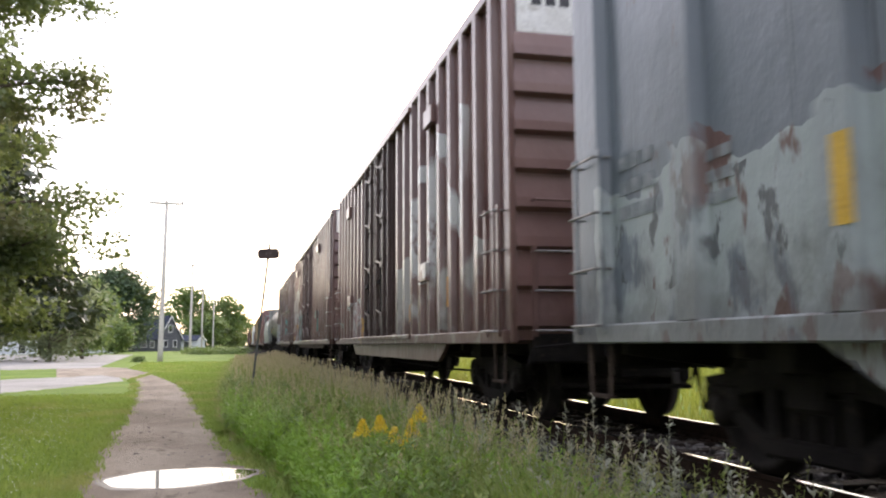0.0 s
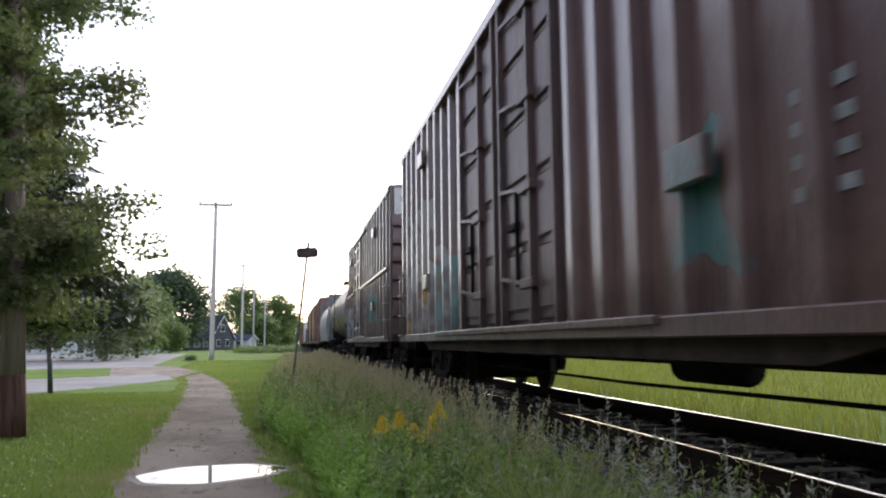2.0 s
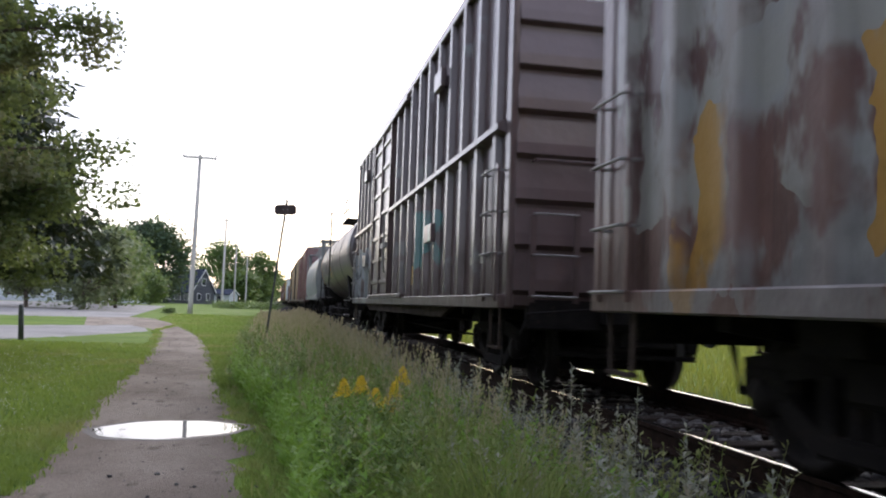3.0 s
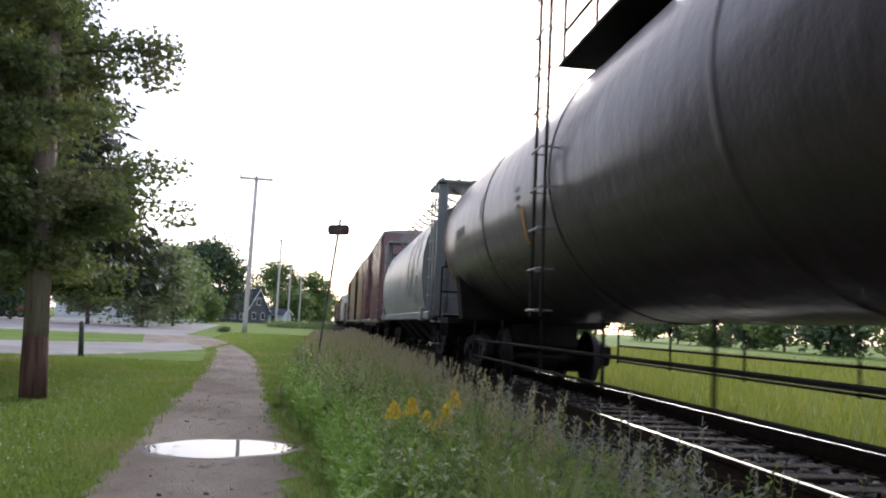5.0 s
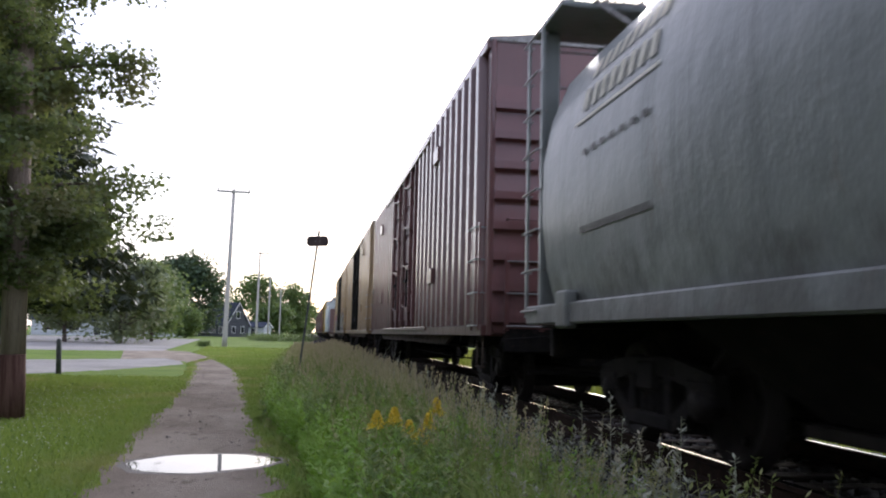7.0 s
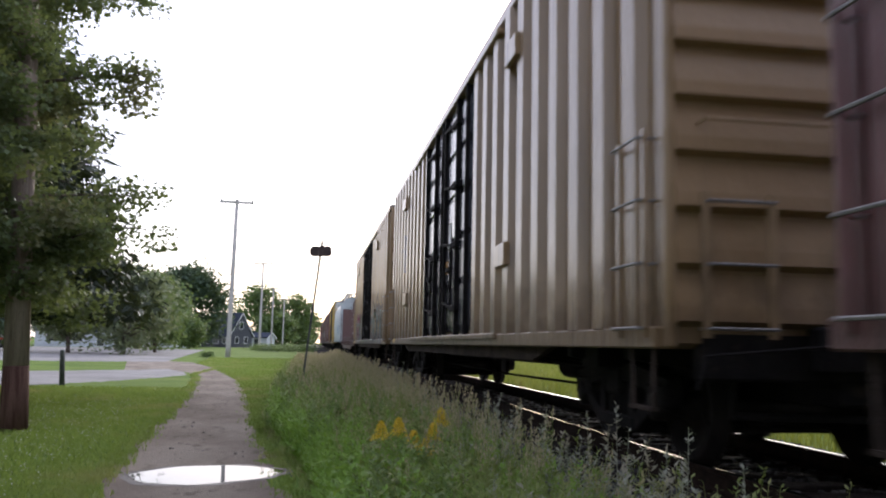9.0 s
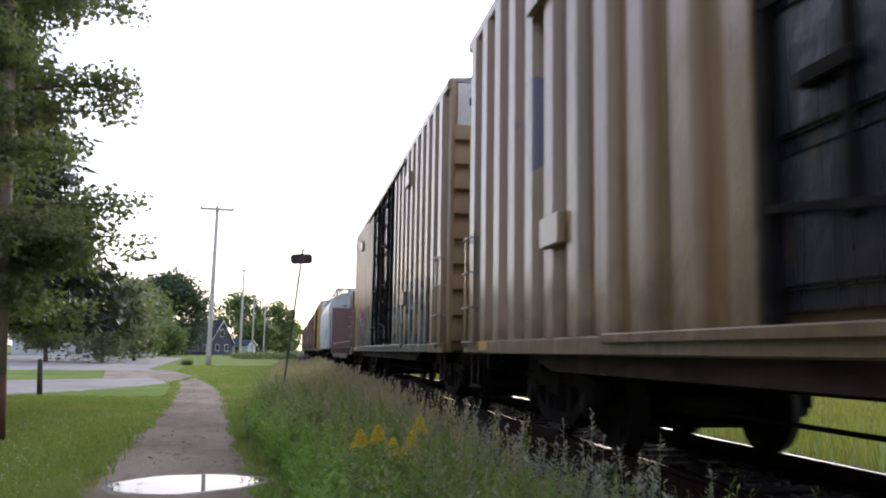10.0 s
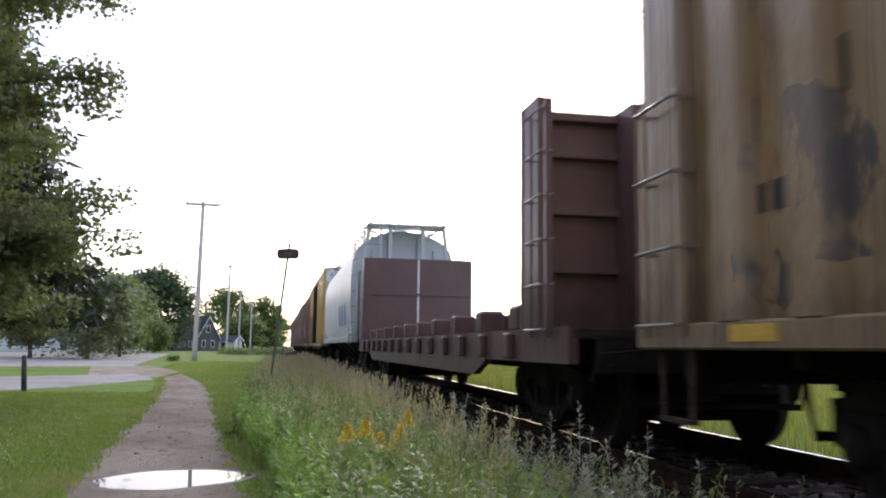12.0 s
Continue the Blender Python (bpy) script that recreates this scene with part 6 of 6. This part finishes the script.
def stems(n, x, y, base, h, lean, r):
    root = np.column_stack([x, y, base])
    tip = root + np.column_stack([lean, h])
    ang = r.uniform(0, np.pi, n)
    side = np.stack([np.cos(ang), np.sin(ang), np.zeros(n)], 1) * (0.0018 + 0.00012 * y)[:, None]
    v = np.stack([root - side, root + side, tip + 0.5 * side, tip - 0.5 * side], 1).reshape(-1, 3)
    f = np.arange(n)[:, None] * 4 + np.array([0, 1, 2, 3])
    tagged(new("grass_stems", quick_mesh("grass_stems", v, f, WEED)), "thin upright grass stems beside the track", "grass", kind="stuff")
    # loose panicles: little spikelets round the upper stem
    per = 26
    w = r.random((n, per))
    up = tip - root
    L = r.uniform(0.1, 0.2, n)
    c = tip[:, None, :] - up[:, None, :] / h[:, None, None] * (w * L[:, None])[..., None]
    c = c + r.normal(size=(n, per, 3)) * (0.004 + 0.022 * w[..., None] * (1.15 - w[..., None]))
    c = c.reshape(-1, 3)
    d = r.normal(size=(len(c), 3)) * 0.35 + np.array([0, 0, 1.0])
    s = np.repeat(0.010 + 0.0006 * y, per)
    q = np.cross(d, r.normal(size=(len(c), 3)))
    q /= np.linalg.norm(q, axis=1)[:, None]
    v = np.stack([c - d * s[:, None] * 0.7, c + q * s[:, None] * 0.28, c + d * s[:, None] * 0.7, c - q * s[:, None] * 0.28], 1).reshape(-1, 3)
    f = np.arange(len(c))[:, None] * 4 + np.array([0, 1, 2, 3])
    tagged(new("seed_heads", quick_mesh("seed_heads", v, f, STRAW)), "reddish-brown dry grass seed heads", "grass", kind="stuff")


def weeds(name, label, x, y, base, h, material, r, per, leaf):
    n = len(x)
    root = np.column_stack([x, y, base])
    lean = r.normal(0, 0.16, (n, 2)) * h[:, None]
    w = r.random((n, per)) ** 0.8
    c = root[:, None, :] + np.concatenate([lean[:, None, :] * w[..., None] ** 2, (h[:, None] * w)[..., None]], -1)
    a = r.uniform(0, 2 * np.pi, (n, per))
    reach = leaf * r.uniform(0.8, 2.2, (n, per)) * (1.2 - 0.75 * w)
    out = np.stack([np.cos(a), np.sin(a), r.uniform(0.0, 0.9, (n, per))], -1) * reach[..., None]
    side = np.stack([-np.sin(a), np.cos(a), np.zeros_like(a)], -1) * (reach * 0.2)[..., None]
    v = np.stack([c, c + 0.5 * out + side, c + out, c + 0.5 * out - side], 2).reshape(-1, 3)
    f = np.arange(n * per)[:, None] * 4 + np.array([0, 1, 2, 3])
    tip = root + np.column_stack([lean, h])
    b = np.stack([-np.ones(n), np.ones(n) * 0.3, np.zeros(n)], 1) * 0.003
    v2 = np.stack([root - b, root + b, tip + 0.4 * b, tip - 0.4 * b], 1).reshape(-1, 3)
    f2 = len(v) + np.arange(n)[:, None] * 4 + np.array([0, 1, 2, 3])
    tagged(new(name, quick_mesh(name, np.concatenate([v, v2]), np.concatenate([f, f2]), material)), label, "weeds", kind="stuff")


def goldenrod(x, y, h, seed):
    r = np.random.default_rng(seed)
    root = tagged(new("goldenrod"), "goldenrod in yellow bloom among the tall grass", "wildflower", "goldenrod by the track")
    root.matrix_basis = pose(x, y, GROUND)
    bm = bmesh.new()
    limb(bm, (0, 0, 0), (r.normal(0, 0.04), r.normal(0, 0.04), h), 0.006, 0.003, 0, r, 4)
    stem = part("stem", bm, FRESH, root)
    n = 60
    w = r.random(n)
    a = r.uniform(0, 2 * np.pi, n)
    c = np.stack([np.zeros(n), np.zeros(n), w * h * 0.85], 1)
    out = np.stack([np.cos(a), np.sin(a), np.full(n, 0.4)], 1) * r.uniform(0.05, 0.11, n)[:, None]
    side = np.stack([-np.sin(a), np.cos(a), np.zeros(n)], 1) * 0.009
    v = np.stack([c, c + 0.5 * out + side, c + out, c + 0.5 * out - side], 1).reshape(-1, 3)
    link("leaves", quick_mesh("leaves", v, np.arange(n)[:, None] * 4 + np.array([0, 1, 2, 3]), FRESH), root)
    n = 650
    w = r.random(n)
    a = r.uniform(0, 2 * np.pi, n)
    rad = (0.02 + 0.075 * (1 - w)) * r.random(n) ** 0.7
    c = np.stack([rad * np.cos(a), rad * np.sin(a), h - 0.08 + 0.13 * w - 0.35 * rad], 1)
    tagged(link("bloom", leaves("bloom", c, r.uniform(0.006, 0.012, n), BLOOM, r, 3), root, "yellow flower plume"), kind="stuff")


build_grass()
for k, (gx, gy, gh) in enumerate(((-2.62, 7.2, 0.88), (-2.98, 7.15, 0.80), (-3.12, 7.25, 0.76), (-2.66, 7.35, 0.74), (-2.86, 7.1, 0.70), (-2.76, 7.0, 0.66))):
    goldenrod(gx, gy, gh, 40 + k)


# ---------------------------------------------------------------- poles, sign, post, houses, trailer
def wooden_pole():
    pole = tagged(new("utility_pole"), "thick weathered wooden utility pole with a tarred foot", "utility pole")
    pole.matrix_basis = pose(-8.28, 14.1, GROUND, 0, -2.2, 0)
    bm = bmesh.new()
    lathe(bm, [(0.205, -0.1), (0.20, 0.5), (0.19, 1.0)], 20, "z")
    part("pole_foot", bm, TARBUTT, pole, "dark tarred foot", True)
    bm = bmesh.new()
    lathe(bm, [(0.188, 1.0), (0.17, 3.5), (0.15, 6.5), (0.125, 10.5)], 20, "z")
    part("shaft", bm, POLE, pole, smooth=True)
    bm = bmesh.new()
    box(bm, -1.2, 1.2, -0.24, -0.13, 9.6, 9.72, 0.01)
    part("crossarm", bm, POLE, pole)


def far_pole(x, y, height, arm, lean=0.0, lamp=False):
    pole = tagged(new("utility_pole"), "tall pale wooden utility pole with a short crossarm", "utility pole", "poles along the path")
    pole.matrix_basis = pose(x, y, GROUND, 0, lean, 0)
    bm = bmesh.new()
    lathe(bm, [(0.24, -0.1), (0.22, 1.0), (0.19, height * 0.5), (0.15, height)], 14, "z")
    part("shaft", bm, PALE_POLE, pole, smooth=True)
    bm = bmesh.new()
    box(bm, -arm, arm, -0.22, -0.1, height - 0.32, height - 0.1, 0.01)
    bar = part("crossarm", bm, PALE_POLE, pole)
    for px in (-arm + 0.1, 0.0, arm - 0.1):
        bm = bmesh.new()
        lathe(bm, [(0.04, height - 0.1), (0.07, height - 0.04), (0.07, height + 0.06), (0.03, height + 0.12)], 8, "z", (px, -0.16, 0))
        part("insulator", bm, GALV, bar, smooth=True)
    if lamp:
        bm = bmesh.new()
        tube(bm, [(0, 0, height * 0.62), (-1.0, 0, height * 0.66), (-2.4, 0, height * 0.665)], 0.05, 6)
        part("lamp_arm", bm, GALV, pole)
        bm = bmesh.new()
        box(bm, -3.1, -2.3, -0.15, 0.15, height * 0.655, height * 0.672, 0.03)
        part("lamp_head", bm, GALV, pole)


def track_sign():
    sign = tagged(new("track_sign"), "leaning dark post with a small board seen from behind", "sign")
    sign.matrix_basis = pose(-4.06, 20.0, GROUND, 0, 0, 0)
    bm = bmesh.new()
    beam(bm, (0, 0, -0.2), (0.42, 0, 3.86), 0.07, 0.05)
    part("post", bm, POSTGREEN, sign)
    bm = bmesh.new()
    prism(bm, [(0.14, 3.54), (0.19, 3.48), (0.60, 3.50), (0.65, 3.56), (0.645, 3.68), (0.59, 3.74), (0.19, 3.72), (0.135, 3.66)], "y", -0.05, -0.025)
    board = part("board", bm, SIGNBACK, sign)
    for bx in (0.34, 0.44):
        bm = bmesh.new()
        cyl(bm, (bx, -0.06, 3.61), (bx, -0.03, 3.61), 0.012, 8)
        part("bolt", bm, GALV, board)


def short_post():
    post = tagged(new("marker_post"), "short dark wooden post at the edge of the lane", "post")
    post.matrix_basis = pose(-11.36, 27.4, GROUND, 0, -3.0, 0)
    bm = bmesh.new()
    lathe(bm, [(0.085, -0.1), (0.08, 0.5), (0.075, 1.02), (0.05, 1.08)], 12, "z")
    part("shaft", bm, POSTGREEN, post, smooth=True)


def house(x, y, turn, w, d, eave, ridge, wall, roof, label, windows, seed=1):
    """A gabled house: walls, roof slabs with overhang, trimmed gable, windows, door."""
    h = tagged(new("house"), label, "house")
    h.matrix_basis = pose(x, y, GROUND, 0, 0, turn)
    bm = bmesh.new()
    prism(bm, [(-d / 2, 0), (d / 2, 0), (d / 2, eave), (0, ridge), (-d / 2, eave)], "x", -w / 2, w / 2)
    part("wall", bm, wall, h)
    bm = bmesh.new()
    for s in (-1, 1):
        dz = (ridge - eave) / (d / 2)
        prism(bm, [(0, ridge + 0.02), (s * (d / 2 + 0.4), eave - 0.4 * dz + 0.02), (s * (d / 2 + 0.4), eave - 0.4 * dz + 0.2), (0, ridge + 0.22)], "x", -w / 2 - 0.35, w / 2 + 0.35)
    part("roof", bm, roof, h)
    for e in (-1, 1):
        for s in (-1, 1):
            bm = bmesh.new()
            dz = (ridge - eave) / (d / 2)
            xx = e * (w / 2 + 0.36)
            prism(bm, [(0, ridge - 0.12), (s * (d / 2 + 0.4), eave - 0.4 * dz - 0.12), (s * (d / 2 + 0.4), eave - 0.4 * dz + 0.2), (0, ridge + 0.2)], "x", xx - 0.03, xx + 0.03)
            part("fascia", bm, TRIM, h)
    for face, u, z, ww, hh in windows:
        bm = bmesh.new()
        bm2 = bmesh.new()
        if face == "front":
            yy = -d / 2
            box(bm, u - ww / 2 - 0.12, u + ww / 2 + 0.12, yy - 0.06, yy, z - 0.12, z + hh + 0.12)
            box(bm2, u - ww / 2, u + ww / 2, yy - 0.075, yy - 0.06, z, z + hh)
        else:
            xx = w / 2
            box(bm, xx, xx + 0.06, u - ww / 2 - 0.12, u + ww / 2 + 0.12, z - 0.12, z + hh + 0.12)
            box(bm2, xx + 0.06, xx + 0.075, u - ww / 2, u + ww / 2, z, z + hh)
        win = part("window", bm, TRIM, h)
        part("pane", bm2, GLASS, win)
    return h


def trailer(x, y, turn):
    """A low red trailer with its wheels, parked before the houses."""
    t = tagged(new("trailer"), "red flatbed trailer parked at the far side of the lot", "trailer")
    t.matrix_basis = pose(x, y, GROUND, 0, 0, turn)
    bm = bmesh.new()
    box(bm, -5.5, 3.0, -1.2, 1.2, 1.0, 1.35, 0.03)
    box(bm, 3.0, 5.0, -1.2, 1.2, 1.0, 1.15, 0.03)
    part("bed", bm, REDPAINT, t)
    bm = bmesh.new()
    box(bm, -5.5, 2.8, -1.2, 1.2, 1.4, 2.9, 0.05)
    part("load_box", bm, TRIM, t)
    for wx in (-1.0, 0.4, 1.8):
        for wy in (-1.05, 1.05):
            bm = bmesh.new()
            lathe(bm, [(0.3, wy - 0.14), (0.5, wy - 0.12), (0.52, wy), (0.5, wy + 0.12), (0.3, wy + 0.14)], 18, "y", (wx, 0, 0.5))
            wheel = part("wheel", bm, RUBBER, t, smooth=True)
            bm = bmesh.new()
            lathe(bm, [(0.26, wy - 0.15), (0.28, wy), (0.26, wy + 0.15)], 14, "y", (wx, 0, 0.5))
            part("rim", bm, GALV, wheel, smooth=True)


wooden_pole()
far_pole(-11.55, 77.6, 14.3, 1.5, 0.6)
far_pole(-13.5, 148, 15.2, 1.6, 0.3)
far_pole(-14.5, 205, 14.6, 1.5, 0.0, True)
far_pole(-14.0, 260, 14.6, 1.5)
far_pole(-30.5, 140, 12.5, 0.6, 0.0, True)
track_sign()
short_post()
house(-25.0, 206, -38, 9.0, 7.5, 3.0, 8.0, SIDING, ROOF, "dark grey gabled house with a slate-blue roof and white trim",
      [("front", -2.6, 0.9, 1.1, 1.3), ("front", 0.2, 0.9, 1.6, 1.5), ("front", 2.8, 0.9, 1.1, 1.3), ("gable", 0.0, 4.4, 1.1, 1.5), ("gable", -1.4, 1.0, 1.0, 1.4), ("gable", 1.6, 1.0, 1.0, 1.4)])
house(-17.5, 216, -20, 5.0, 5.0, 2.5, 3.6, PALEHOUSE, ROOF, "small pale blue shed beside the house", [("front", 0.0, 0.3, 1.6, 1.8)])
house(-44.0, 150, 10, 12.0, 7.0, 2.7, 4.6, PALEHOUSE, ROOF, "low pale-sided bungalow behind the trees", [("front", -3.5, 0.9, 1.4, 1.2), ("front", 0.5, 0.9, 1.4, 1.2), ("front", 4.0, 0.2, 1.0, 2.0)])
house(-62.0, 145, 5, 12.0, 7.0, 2.7, 4.6, PALEHOUSE, ROOF, "low pale-sided bungalow behind the trees", [("front", -3.5, 0.9, 1.4, 1.2), ("front", 2.5, 0.9, 1.4, 1.2)])
house(-33.0, 165, 12, 10.0, 7.0, 2.7, 4.8, PALEHOUSE, ROOF, "low pale-sided bungalow behind the trees", [("front", -2.5, 0.9, 1.4, 1.2), ("front", 2.0, 0.9, 1.4, 1.2)])
trailer(-44.5, 112, 4)


# ---------------------------------------------------------------- motion
def motions():
    """The train rolls past at a steady speed; its wheels turn without slipping."""
    for car, y in MOVING:
        walk(car, [(t, pose(0, 6, 0, 0, 0, BEND) @ pose(0, y - V * t - 6, 0)) for t in (0, 2, 4, 6, 8, 10, 12)])
    turn = math.degrees(V / 0.42)
    for wheel, y in WHEELS:
        walk(wheel, [(k / 30, pose(0, y, 0.42, turn * k / 30, 0, 0)) for k in range(0, 361)])


motions()
